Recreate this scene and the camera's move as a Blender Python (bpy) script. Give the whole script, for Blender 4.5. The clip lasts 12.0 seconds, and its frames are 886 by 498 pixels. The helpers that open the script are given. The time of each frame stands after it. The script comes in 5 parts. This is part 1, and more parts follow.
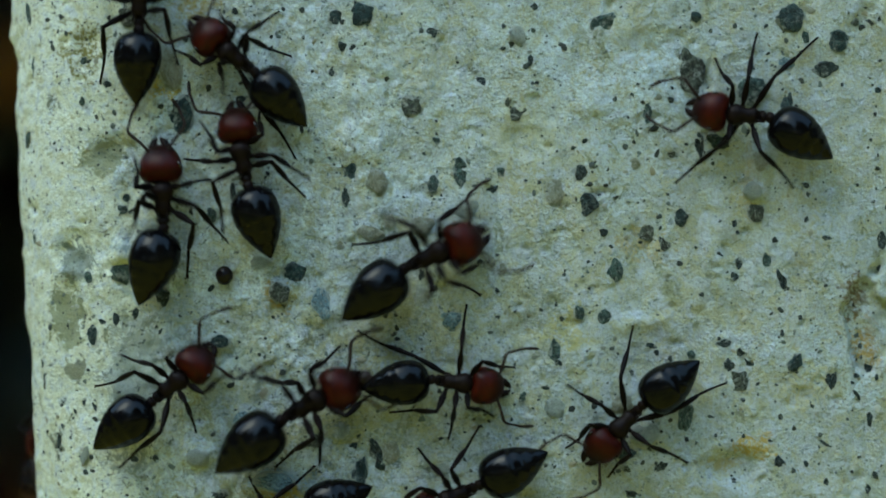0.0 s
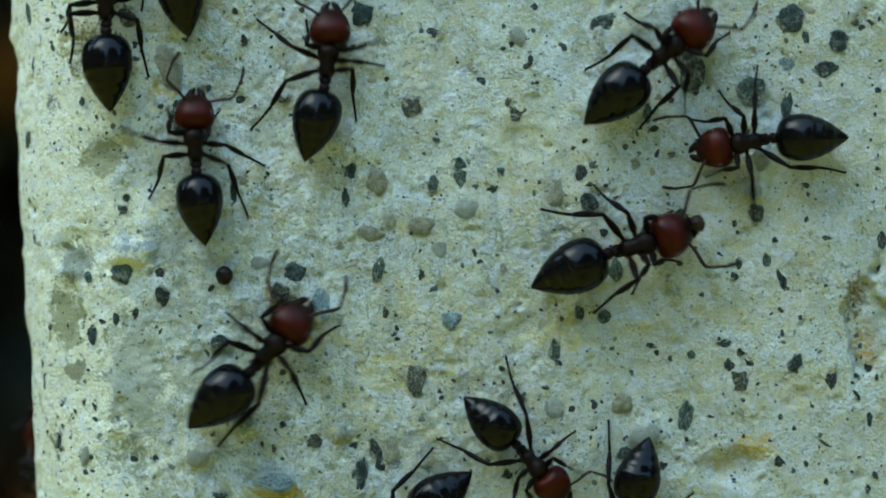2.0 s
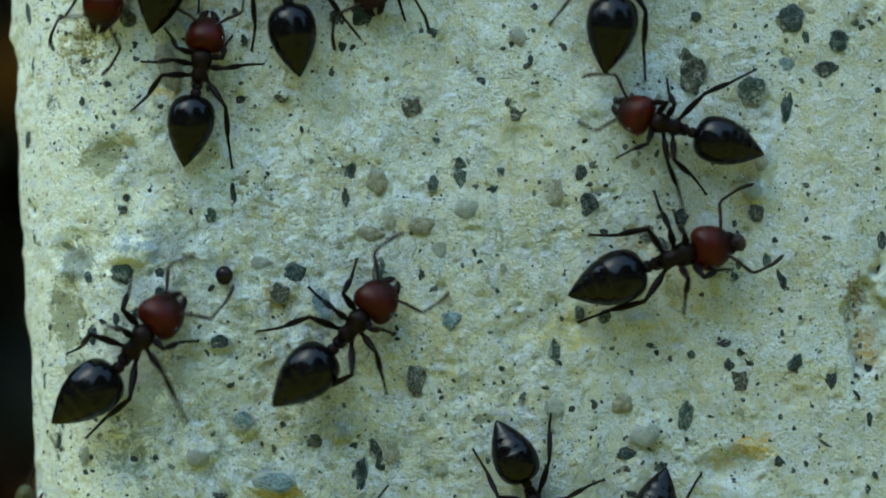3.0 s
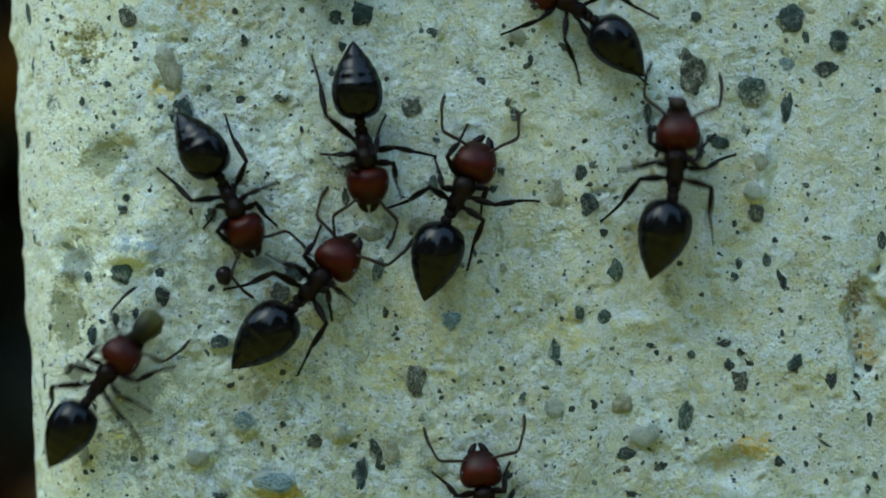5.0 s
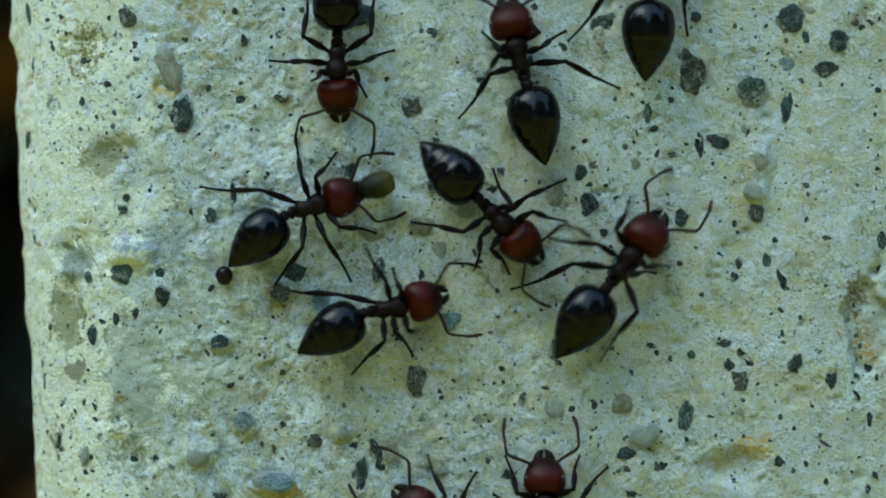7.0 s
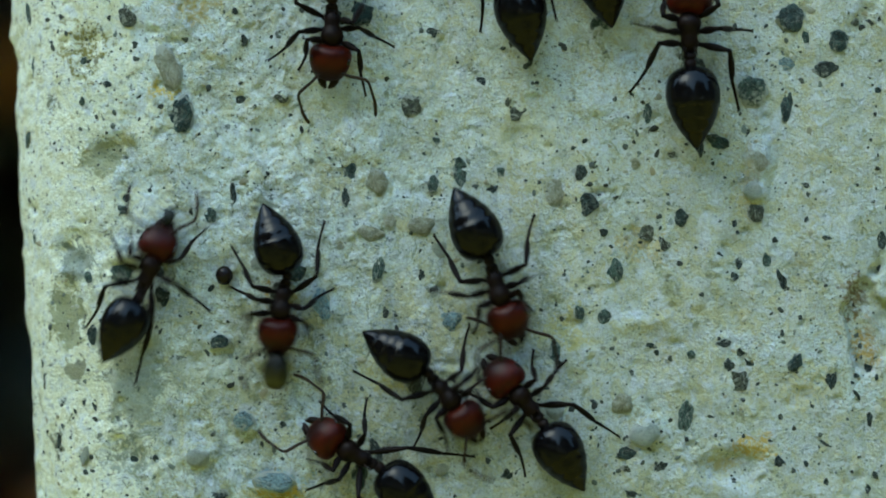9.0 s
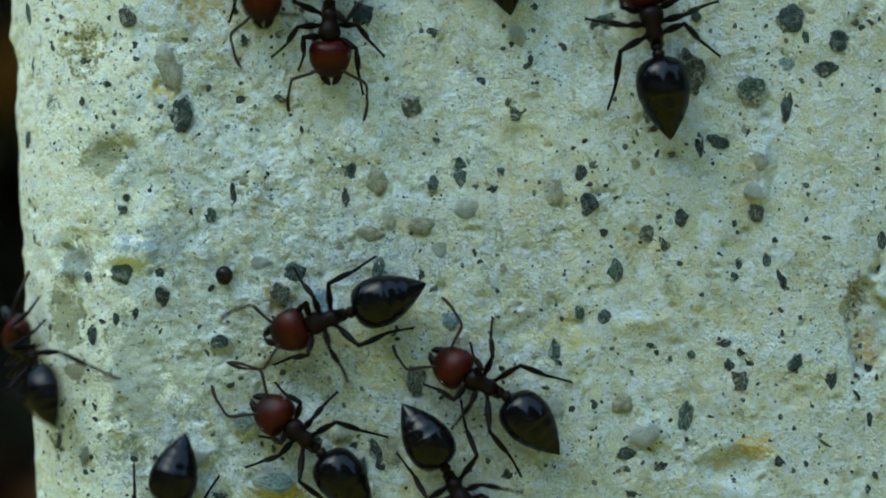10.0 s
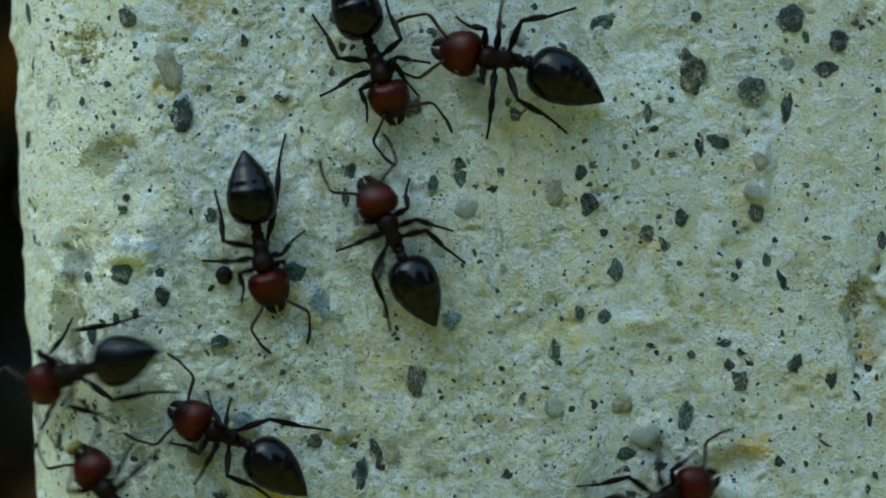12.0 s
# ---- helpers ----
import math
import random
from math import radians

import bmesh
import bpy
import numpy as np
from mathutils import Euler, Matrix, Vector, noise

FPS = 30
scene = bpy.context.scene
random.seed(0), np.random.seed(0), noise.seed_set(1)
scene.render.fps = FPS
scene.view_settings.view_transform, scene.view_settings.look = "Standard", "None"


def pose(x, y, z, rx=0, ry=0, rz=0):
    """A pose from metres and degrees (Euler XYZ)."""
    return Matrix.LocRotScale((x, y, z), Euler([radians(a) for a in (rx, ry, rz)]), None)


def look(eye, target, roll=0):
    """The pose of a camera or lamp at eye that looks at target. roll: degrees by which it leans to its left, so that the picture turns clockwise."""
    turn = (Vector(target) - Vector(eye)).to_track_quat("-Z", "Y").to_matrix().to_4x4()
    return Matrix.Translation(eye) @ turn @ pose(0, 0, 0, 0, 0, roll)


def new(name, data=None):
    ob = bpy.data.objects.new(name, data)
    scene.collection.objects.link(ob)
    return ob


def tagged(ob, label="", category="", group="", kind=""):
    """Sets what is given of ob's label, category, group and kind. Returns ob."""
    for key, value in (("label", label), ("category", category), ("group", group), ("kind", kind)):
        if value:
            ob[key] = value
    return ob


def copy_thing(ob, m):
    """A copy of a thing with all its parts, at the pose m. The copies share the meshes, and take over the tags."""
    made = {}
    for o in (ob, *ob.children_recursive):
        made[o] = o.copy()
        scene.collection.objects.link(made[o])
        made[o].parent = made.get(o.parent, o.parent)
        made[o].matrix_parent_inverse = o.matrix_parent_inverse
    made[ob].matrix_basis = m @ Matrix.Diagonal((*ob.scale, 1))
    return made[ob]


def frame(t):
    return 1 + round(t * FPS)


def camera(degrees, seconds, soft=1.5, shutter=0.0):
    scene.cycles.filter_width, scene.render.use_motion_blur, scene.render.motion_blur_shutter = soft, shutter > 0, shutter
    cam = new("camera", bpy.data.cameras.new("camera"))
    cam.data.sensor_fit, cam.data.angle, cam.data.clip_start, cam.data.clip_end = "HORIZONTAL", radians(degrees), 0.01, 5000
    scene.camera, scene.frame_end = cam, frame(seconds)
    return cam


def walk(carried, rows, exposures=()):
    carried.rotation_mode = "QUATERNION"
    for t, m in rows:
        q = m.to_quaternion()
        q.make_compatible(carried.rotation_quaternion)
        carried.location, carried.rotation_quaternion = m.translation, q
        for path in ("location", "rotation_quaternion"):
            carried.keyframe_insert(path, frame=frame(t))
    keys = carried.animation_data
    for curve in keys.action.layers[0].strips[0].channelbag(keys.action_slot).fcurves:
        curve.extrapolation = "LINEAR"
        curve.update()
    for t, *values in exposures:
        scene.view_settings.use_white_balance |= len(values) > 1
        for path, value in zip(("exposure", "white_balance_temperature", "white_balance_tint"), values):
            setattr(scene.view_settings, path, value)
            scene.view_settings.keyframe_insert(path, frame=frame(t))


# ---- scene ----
cam = camera(17.35, 12.0, soft=1.9, shutter=0.7)
MM = 0.001
EXPOSURE = 0.0
EYE = 0.090
walk(cam, [(0.0, look((0, -EYE, 0), (0, 0, 0))), (12.0, look((0, -EYE, 0), (0, 0, 0)))],
     exposures=[(t, EXPOSURE + e, 5895, -13) for t, e in (
         (0.0, -0.21), (0.5, -0.17), (1.0, -0.13), (1.5, 0.02), (2.5, 0.10), (3.0, 0.07), (5.0, -0.02), (6.0, -0.04), (7.0, 0.02),
         (9.0, 0.05), (9.5, 0.10), (10.0, 0.04), (10.5, -0.06), (11.0, -0.14), (12.0, -0.21))])
cam.data.dof.use_dof, cam.data.dof.focus_distance, cam.data.dof.aperture_fstop = True, EYE - 0.0004, 45.0

# ---- light: a hazy bright sky, its low part hidden by added trees, unseen yellow ground below ----
SUN_FROM = Vector((-0.42, -0.42, 0.80)).normalized()
world = bpy.data.worlds.new("sky")
scene.world = world
world.use_nodes = True
wn = world.node_tree.nodes
sky = wn.new("ShaderNodeTexSky")
sky.sky_type, sky.sun_disc = "NISHITA", False
sky.sun_elevation = math.asin(SUN_FROM.z)
sky.sun_rotation = math.atan2(SUN_FROM.x, SUN_FROM.y)
sky.air_density, sky.dust_density = 1.2, 1.0
world.node_tree.links.new(sky.outputs["Color"], wn["Background"].inputs["Color"])
wn["Background"].inputs["Strength"].default_value = 0.60
sun = new("sun", bpy.data.lights.new("sun", "SUN"))
sun.data.energy, sun.data.angle, sun.data.color = 0.42, radians(26), (1.0, 0.98, 0.94)
sun.matrix_world = look(SUN_FROM, (0, 0, 0))


# ---- materials ----
class Mat:
    """A node material under construction; coordinates in millimetres of the object."""

    def __init__(self, name, scale=1000.0):
        self.m = bpy.data.materials.new(name)
        self.m.use_nodes = True
        self.t = self.m.node_tree
        self.b = self.t.nodes["Principled BSDF"]
        tc = self.t.nodes.new("ShaderNodeTexCoord")
        mp = self.t.nodes.new("ShaderNodeMapping")
        mp.inputs["Scale"].default_value = (scale, scale, scale)
        self.link(tc.outputs["Object"], mp.inputs["Vector"])
        self.co = mp.outputs["Vector"]
        self.ragged = self.uneven = self.crumbly = None

    def link(self, a, b):
        self.t.links.new(a, b)

    def noise(self, scale, detail=3.0, rough=0.55, distort=0.0, stretch=None):
        n = self.t.nodes.new("ShaderNodeTexNoise")
        n.inputs["Scale"].default_value, n.inputs["Detail"].default_value = scale, detail
        n.inputs["Roughness"].default_value, n.inputs["Distortion"].default_value = rough, distort
        src = self.co
        if stretch:
            mp = self.t.nodes.new("ShaderNodeMapping")
            mp.inputs["Scale"].default_value = stretch
            self.link(src, mp.inputs["Vector"])
            src = mp.outputs["Vector"]
        self.link(src, n.inputs["Vector"])
        return n.outputs["Fac"]

    def cells(self, scale, out="Distance", feature="F1"):
        n = self.t.nodes.new("ShaderNodeTexVoronoi")
        n.feature = feature
        n.inputs["Scale"].default_value = scale
        self.link(self.co, n.inputs["Vector"])
        return n.outputs[out]

    def ramp(self, fac, *stops):
        n = self.t.nodes.new("ShaderNodeValToRGB")
        e = n.color_ramp.elements
        while len(e) < len(stops):
            e.new(0.5)
        for el, (p, c) in zip(e, stops):
            el.position = p
            el.color = (c, c, c, 1) if isinstance(c, (int, float)) else (*c, 1)
        self.link(fac, n.inputs["Fac"])
        return n.outputs["Color"]

    def mix(self, fac, a, b, mode="MIX"):
        n = self.t.nodes.new("ShaderNodeMix")
        n.data_type, n.blend_type = "RGBA", mode
        for sock, v in ((n.inputs[0], fac), (n.inputs[6], a), (n.inputs[7], b)):
            if isinstance(v, bpy.types.NodeSocket):
                self.link(v, sock)
            elif isinstance(v, (int, float)):
                sock.default_value = v if sock == n.inputs[0] else (v, v, v, 1)
            else:
                sock.default_value = (*v, 1)
        return n.outputs[2]

    def math(self, op, a, b):
        n = self.t.nodes.new("ShaderNodeMath")
        n.operation = op
        for sock, v in ((n.inputs[0], a), (n.inputs[1], b)):
            if isinstance(v, bpy.types.NodeSocket):
                self.link(v, sock)
            else:
                sock.default_value = v
        return n.outputs[0]

    def axis(self, k):
        n = self.t.nodes.new("ShaderNodeSeparateXYZ")
        self.link(self.co, n.inputs[0])
        return n.outputs[k]

    def spot(self, x, z, wx, wz, solid=False):
        """1 inside a ragged patch round x, z of those half-sizes, 0 outside."""
        mp = self.t.nodes.new("ShaderNodeMapping")
        mp.inputs["Location"].default_value = (-x / wx, 0, -z / wz)
        mp.inputs["Scale"].default_value = (1 / wx, 0, 1 / wz)
        self.link(self.co, mp.inputs["Vector"])
        n = self.t.nodes.new("ShaderNodeVectorMath")
        n.operation = "LENGTH"
        self.link(mp.outputs["Vector"], n.inputs[0])
        if self.ragged is None:
            self.ragged = self.math("MULTIPLY", self.math("SUBTRACT", self.noise(1.3, 7, 0.78, 1.2), 0.5), 5.0)
            self.uneven = self.math("MULTIPLY", self.ragged, 0.95)
            self.crumbly = self.ramp(self.noise(6.0, 5, 0.75), (0.43, 0.0), (0.53, 1))
        rag = self.math("ADD", n.outputs["Value"], self.uneven if solid else self.ragged)
        if solid:
            return self.ramp(rag, (0.88, 1), (1.02, 0))
        return self.math("MULTIPLY", self.ramp(rag, (0.62, 1), (0.95, 0)), self.crumbly)

    def random(self):
        return self.t.nodes.new("ShaderNodeObjectInfo").outputs["Random"]

    def island(self):
        return self.t.nodes.new("ShaderNodeNewGeometry").outputs["Random Per Island"]

    def bump(self, height, dist_mm, strength=1.0):
        n = self.t.nodes.new("ShaderNodeBump")
        n.inputs["Distance"].default_value, n.inputs["Strength"].default_value = dist_mm * MM, strength
        self.link(height, n.inputs["Height"])
        self.link(n.outputs["Normal"], self.b.inputs["Normal"])

    def done(self, color, rough=0.8, spec=0.5, coat=0.0):
        for name, v in (("Base Color", color), ("Roughness", rough)):
            if isinstance(v, bpy.types.NodeSocket):
                self.link(v, self.b.inputs[name])
            else:
                self.b.inputs[name].default_value = (*v, 1) if name == "Base Color" else v
        self.b.inputs["Specular IOR Level"].default_value = spec
        self.b.inputs["Coat Weight"].default_value = coat
        self.b.inputs["Coat Roughness"].default_value = 0.12
        return self.m


# old stains and painted-in light on the post: x, z, half-width, half-height in mm, strength, colour
# Most blues paint in skylight, many ochres ground bounce; broad greys darken low areas.
STAINS_AND_LIGHT = [(12.8, -1.4, 0.5, 0.9, 0.9, (0.17, 0.12, 0.05)), (13.15, -3.0, 0.45, 0.9, 0.9, (0.38, 0.26, 0.07)), (13.4, -2.0, 0.4, 0.8, 0.5, (0.40, 0.45, 0.45)),
          (9.7, -6.1, 0.9, 0.38, 0.95, (0.42, 0.31, 0.08)), (8.7, -6.7, 0.7, 0.35, 0.7, (0.40, 0.33, 0.13)), (9.5, 1.9, 0.4, 1.3, 0.4, (0.42, 0.34, 0.17)), (-11.1, 6.3, 0.8, 0.9, 0.95, (0.20, 0.18, 0.04)), (-7.7, 7.4, 0.8, 0.5, 0.8, (0.32, 0.25, 0.06)), (-8.3, -4.4, 1.5, 2.0, 0.75, (0.27, 0.32, 0.30)), (-9.8, -6.5, 0.9, 0.8, 0.8, (0.20, 0.23, 0.18)), (-8.7, -1.4, 1.3, 2.4, 0.7, (0.29, 0.34, 0.34)), (-12.2, 4.5, 0.35, 0.35, 0.9, (0.12, 0.13, 0.08)), (-12.1, -6.0, 0.25, 0.6, 0.9, (0.10, 0.11, 0.07)),
          (-8.6, 5.0, 0.5, 0.45, 0.95, (0.46, 0.36, 0.08)), (-5.1, -1.5, 0.5, 0.55, 0.9, (0.33, 0.24, 0.06)), (-5.1, -7.15, 0.9, 0.4, 0.85, (0.30, 0.44, 0.52)), (-5.6, -2.7, 1.8, 0.45, 0.8, (0.66, 0.73, 0.70)), (6.2, 0.1, 0.9, 0.6, 0.7, (0.46, 0.38, 0.16)), (-0.8, 5.6, 0.8, 1.1, 0.4, (0.46, 0.42, 0.20)), (3.6, -2.5, 0.9, 0.7, 0.6, (0.44, 0.40, 0.12)), (-1.4, -3.9, 0.9, 0.6, 0.6, (0.46, 0.42, 0.13)), (-5.0, -7.6, 0.9, 0.3, 0.95, (0.44, 0.33, 0.06)),
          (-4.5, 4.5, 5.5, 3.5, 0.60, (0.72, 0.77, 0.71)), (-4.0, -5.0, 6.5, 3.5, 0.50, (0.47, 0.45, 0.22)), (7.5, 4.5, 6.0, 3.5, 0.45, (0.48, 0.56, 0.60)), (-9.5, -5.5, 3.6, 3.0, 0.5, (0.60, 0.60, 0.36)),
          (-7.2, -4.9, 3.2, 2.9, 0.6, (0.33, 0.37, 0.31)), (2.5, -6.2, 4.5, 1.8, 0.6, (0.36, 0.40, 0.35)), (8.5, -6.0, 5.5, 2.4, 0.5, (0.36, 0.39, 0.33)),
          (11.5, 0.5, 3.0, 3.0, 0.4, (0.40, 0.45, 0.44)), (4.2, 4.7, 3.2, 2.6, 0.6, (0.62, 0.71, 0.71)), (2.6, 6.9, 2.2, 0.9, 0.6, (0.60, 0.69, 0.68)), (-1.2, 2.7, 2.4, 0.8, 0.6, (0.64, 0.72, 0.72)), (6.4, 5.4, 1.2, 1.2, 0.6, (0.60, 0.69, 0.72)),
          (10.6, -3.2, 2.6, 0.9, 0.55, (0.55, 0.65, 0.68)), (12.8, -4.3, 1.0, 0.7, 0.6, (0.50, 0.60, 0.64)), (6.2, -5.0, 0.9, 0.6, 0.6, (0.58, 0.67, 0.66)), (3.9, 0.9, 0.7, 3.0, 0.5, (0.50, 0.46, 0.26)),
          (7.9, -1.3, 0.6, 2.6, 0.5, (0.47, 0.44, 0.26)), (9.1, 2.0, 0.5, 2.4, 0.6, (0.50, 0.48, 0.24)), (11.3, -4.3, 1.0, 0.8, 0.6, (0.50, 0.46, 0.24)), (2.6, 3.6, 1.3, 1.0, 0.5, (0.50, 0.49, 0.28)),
          (-4.2, 3.9, 1.2, 1.0, 0.5, (0.44, 0.44, 0.26)), (-9.7, 0.1, 0.9, 0.3, 0.7, (0.18, 0.25, 0.30))]


# places where the whitewash has flaked off in one piece: x, z, half-width, half-height in mm, strength, colour
FLAKES = [(-11.75, -2.05, 0.55, 1.10, 0.85, (0.25, 0.26, 0.13)), (-11.45, -0.35, 0.55, 0.80, 0.85, (0.21, 0.24, 0.20)), (-10.5, 2.9, 0.70, 0.55, 0.8, (0.28, 0.29, 0.16)), (-9.5, -3.8, 1.0, 1.9, 0.7, (0.29, 0.32, 0.25)),
          (-8.6, 0.2, 0.75, 0.60, 0.7, (0.30, 0.35, 0.36)), (-11.4, -3.75, 0.32, 0.37, 0.85, (0.20, 0.20, 0.12)), (-7.0, -3.6, 1.6, 1.2, 0.55, (0.39, 0.41, 0.29))]


def concrete_material():
    m = Mat("weathered_lime_concrete")
    mid = m.noise(1.6, 5, 0.65, 0.4)
    fine = m.noise(7.0, 5, 0.75)
    grain = m.noise(24.0, 3, 0.75)
    sand = m.cells(10.5)
    # the bare cement on the right, the lime crust on the left
    across = m.math("MULTIPLY", m.math("ADD", m.math("ADD", m.axis(0), m.math("MULTIPLY", m.math("SUBTRACT", m.noise(0.22, 4, 0.6), 0.5), 16.0)), 20.0), 0.025)
    limy = m.ramp(across, (0.36, 1.0), (0.56, 0.30))
    base = m.mix(m.ramp(m.noise(0.42, 5, 0.6, 0.6), (0.38, 0), (0.60, 1)), (0.41, 0.43, 0.33), (0.44, 0.48, 0.41))
    streak = m.noise(0.9, 4, 0.6, 0.3, (1.0, 1.0, 0.13))
    base = m.mix(m.ramp(streak, (0.50, 0), (0.68, 0.55)), base, (0.54, 0.57, 0.50))
    rust = m.noise(0.75, 4, 0.6, 0.5, (1.0, 1.0, 0.22))
    base = m.mix(m.ramp(m.mix(0.2, rust, fine), (0.49, 0), (0.60, 0.7)), base, (0.47, 0.44, 0.25))
    slate = m.ramp(m.mix(0.25, m.noise(0.9, 5, 0.6, 0.8), fine), (0.48, 0), (0.58, 0.6))
    base = m.mix(m.math("MULTIPLY", slate, m.ramp(across, (0.36, 1.0), (0.60, 0.45))), base, (0.28, 0.35, 0.35))
    # broad stains and tints: bluer high up, yellower low down, as the light falls
    for x, z, wx, wz, amount, colour in STAINS_AND_LIGHT:
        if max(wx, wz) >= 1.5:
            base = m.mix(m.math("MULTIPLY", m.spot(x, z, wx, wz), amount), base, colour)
    # lime crust in flecks and scabs, a blue skylight cast put into its colour
    crust = m.ramp(m.mix(0.35, m.noise(0.8, 5, 0.6, 0.6), fine), (0.475, 0), (0.535, 0.95))
    base = m.mix(m.math("MULTIPLY", crust, limy), base, (0.62, 0.70, 0.68))
    # whitewash left on the rounded edge, with a ragged border
    rag = m.math("MULTIPLY", m.math("SUBTRACT", m.noise(0.55, 7, 0.7, 0.5), 0.5), 9.0)
    border = m.math("ADD", m.axis(0), rag)
    wash = m.ramp(m.math("MULTIPLY", m.math("ADD", border, 20.0), 0.05), (0.525, 1), (0.540, 0))
    base = m.mix(m.math("MULTIPLY", wash, 0.95), base, m.mix(fine, (0.72, 0.755, 0.61), (0.82, 0.84, 0.67)))
    # scabs where the lime has come away down to the grey cement, and the dark dust in their pores
    scab = m.math("MULTIPLY", m.ramp(m.noise(1.15, 8, 0.76, 0.8), (0.52, 0), (0.54, 0.75)), m.ramp(across, (0.28, 0.35), (0.34, 1.0), (0.50, 0.8), (0.62, 0.22)))
    height = m.math("MULTIPLY", m.math("ADD", m.math("ADD", m.axis(2), m.math("MULTIPLY", m.math("SUBTRACT", m.noise(0.4, 4, 0.6), 0.5), 8.0)), 10.0), 0.05)
    bare = m.math("MULTIPLY", m.ramp(wash, (0.0, 1.0), (1.0, 0.3)), m.ramp(height, (0.46, 1.0), (0.58, 0.25)))
    base = m.mix(m.math("MULTIPLY", scab, bare), base, m.mix(m.ramp(fine, (0.42, 0), (0.58, 1)), (0.19, 0.22, 0.18), (0.37, 0.41, 0.34)))
    chip = m.math("MULTIPLY", m.ramp(m.noise(2.7, 7, 0.74, 0.6), (0.555, 0), (0.575, 0.65)), m.ramp(across, (0.32, 0.5), (0.40, 1.0), (0.65, 0.3)))
    base = m.mix(m.math("MULTIPLY", chip, bare), base, m.mix(m.ramp(fine, (0.42, 0), (0.58, 1)), (0.10, 0.12, 0.11), (0.26, 0.31, 0.28)))
    base = m.mix(m.ramp(m.noise(15.0, 3, 0.7), (0.64, 0), (0.69, 0.7)), base, (0.10, 0.115, 0.10))
    # skylight blue and ground-bounce ochre painted in as random patches
    sky_bounce_noise = m.noise(2.3, 6, 0.74, 0.6)
    base = m.mix(m.ramp(sky_bounce_noise, (0.49, 0), (0.64, 0.7)), base, (0.535, 0.59, 0.68))
    base = m.mix(m.ramp(sky_bounce_noise, (0.37, 0.6), (0.50, 0)), base, (0.46, 0.44, 0.22))
    for x, z, wx, wz, amount, colour in FLAKES:
        base = m.mix(m.math("MULTIPLY", m.spot(x, z, wx, wz, True), amount), base, colour)
    # lichen and dirt
    lichen = m.ramp(m.noise(0.9, 7, 0.75, 0.9), (0.60, 0), (0.63, 0.7))
    base = m.mix(lichen, base, m.mix(m.ramp(fine, (0.4, 0), (0.6, 1)), (0.12, 0.13, 0.05), (0.33, 0.34, 0.18)))
    specks = m.ramp(m.noise(4.6, 4, 0.7, 0.4), (0.615, 0), (0.64, 0.85))
    base = m.mix(m.math("MULTIPLY", specks, m.ramp(across, (0.40, 1.0), (0.60, 0.6))), base, (0.09, 0.11, 0.10))
    dots = m.ramp(m.cells(3.1), (0.07, 0.9), (0.11, 0))
    base = m.mix(m.math("MULTIPLY", dots, m.ramp(mid, (0.43, 1), (0.55, 0))), base, (0.05, 0.055, 0.05))
    pin = m.ramp(m.cells(5.3), (0.08, 0.9), (0.14, 0))
    base = m.mix(m.math("MULTIPLY", pin, m.ramp(m.noise(0.7, 4, 0.6), (0.45, 0), (0.58, 1))), base, (0.08, 0.085, 0.06))
    base = m.mix(m.ramp(m.noise(11.0, 4, 0.75), (0.33, 0.55), (0.45, 0)), base, m.mix(0.6, base, (0.12, 0.13, 0.11)))
    base = m.mix(m.ramp(grain, (0.32, 0.5), (0.52, 0)), base, m.mix(0.6, base, (0.12, 0.12, 0.10)))
    for x, z, wx, wz, amount, colour in STAINS_AND_LIGHT:
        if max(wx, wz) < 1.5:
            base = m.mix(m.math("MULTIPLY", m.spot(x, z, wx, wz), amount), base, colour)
    # sand grains standing in the worn skin
    rel = m.mix(0.22, m.noise(8.5, 3.0, 0.58, 0.2), m.ramp(sand, (0.0, 1.0), (0.8, 0.0)))
    rel = m.math("MULTIPLY", rel, m.ramp(m.noise(0.5, 4, 0.6, 0.4), (0.38, 0.55), (0.60, 1.2)))
    rel = m.math("MULTIPLY", rel, m.ramp(across, (0.20, 0.45), (0.30, 1.0)))
    m.bump(rel, 0.088, 1.0)
    return m.done(base, m.ramp(fine, (0.3, 0.75), (0.7, 0.95)), 0.2)


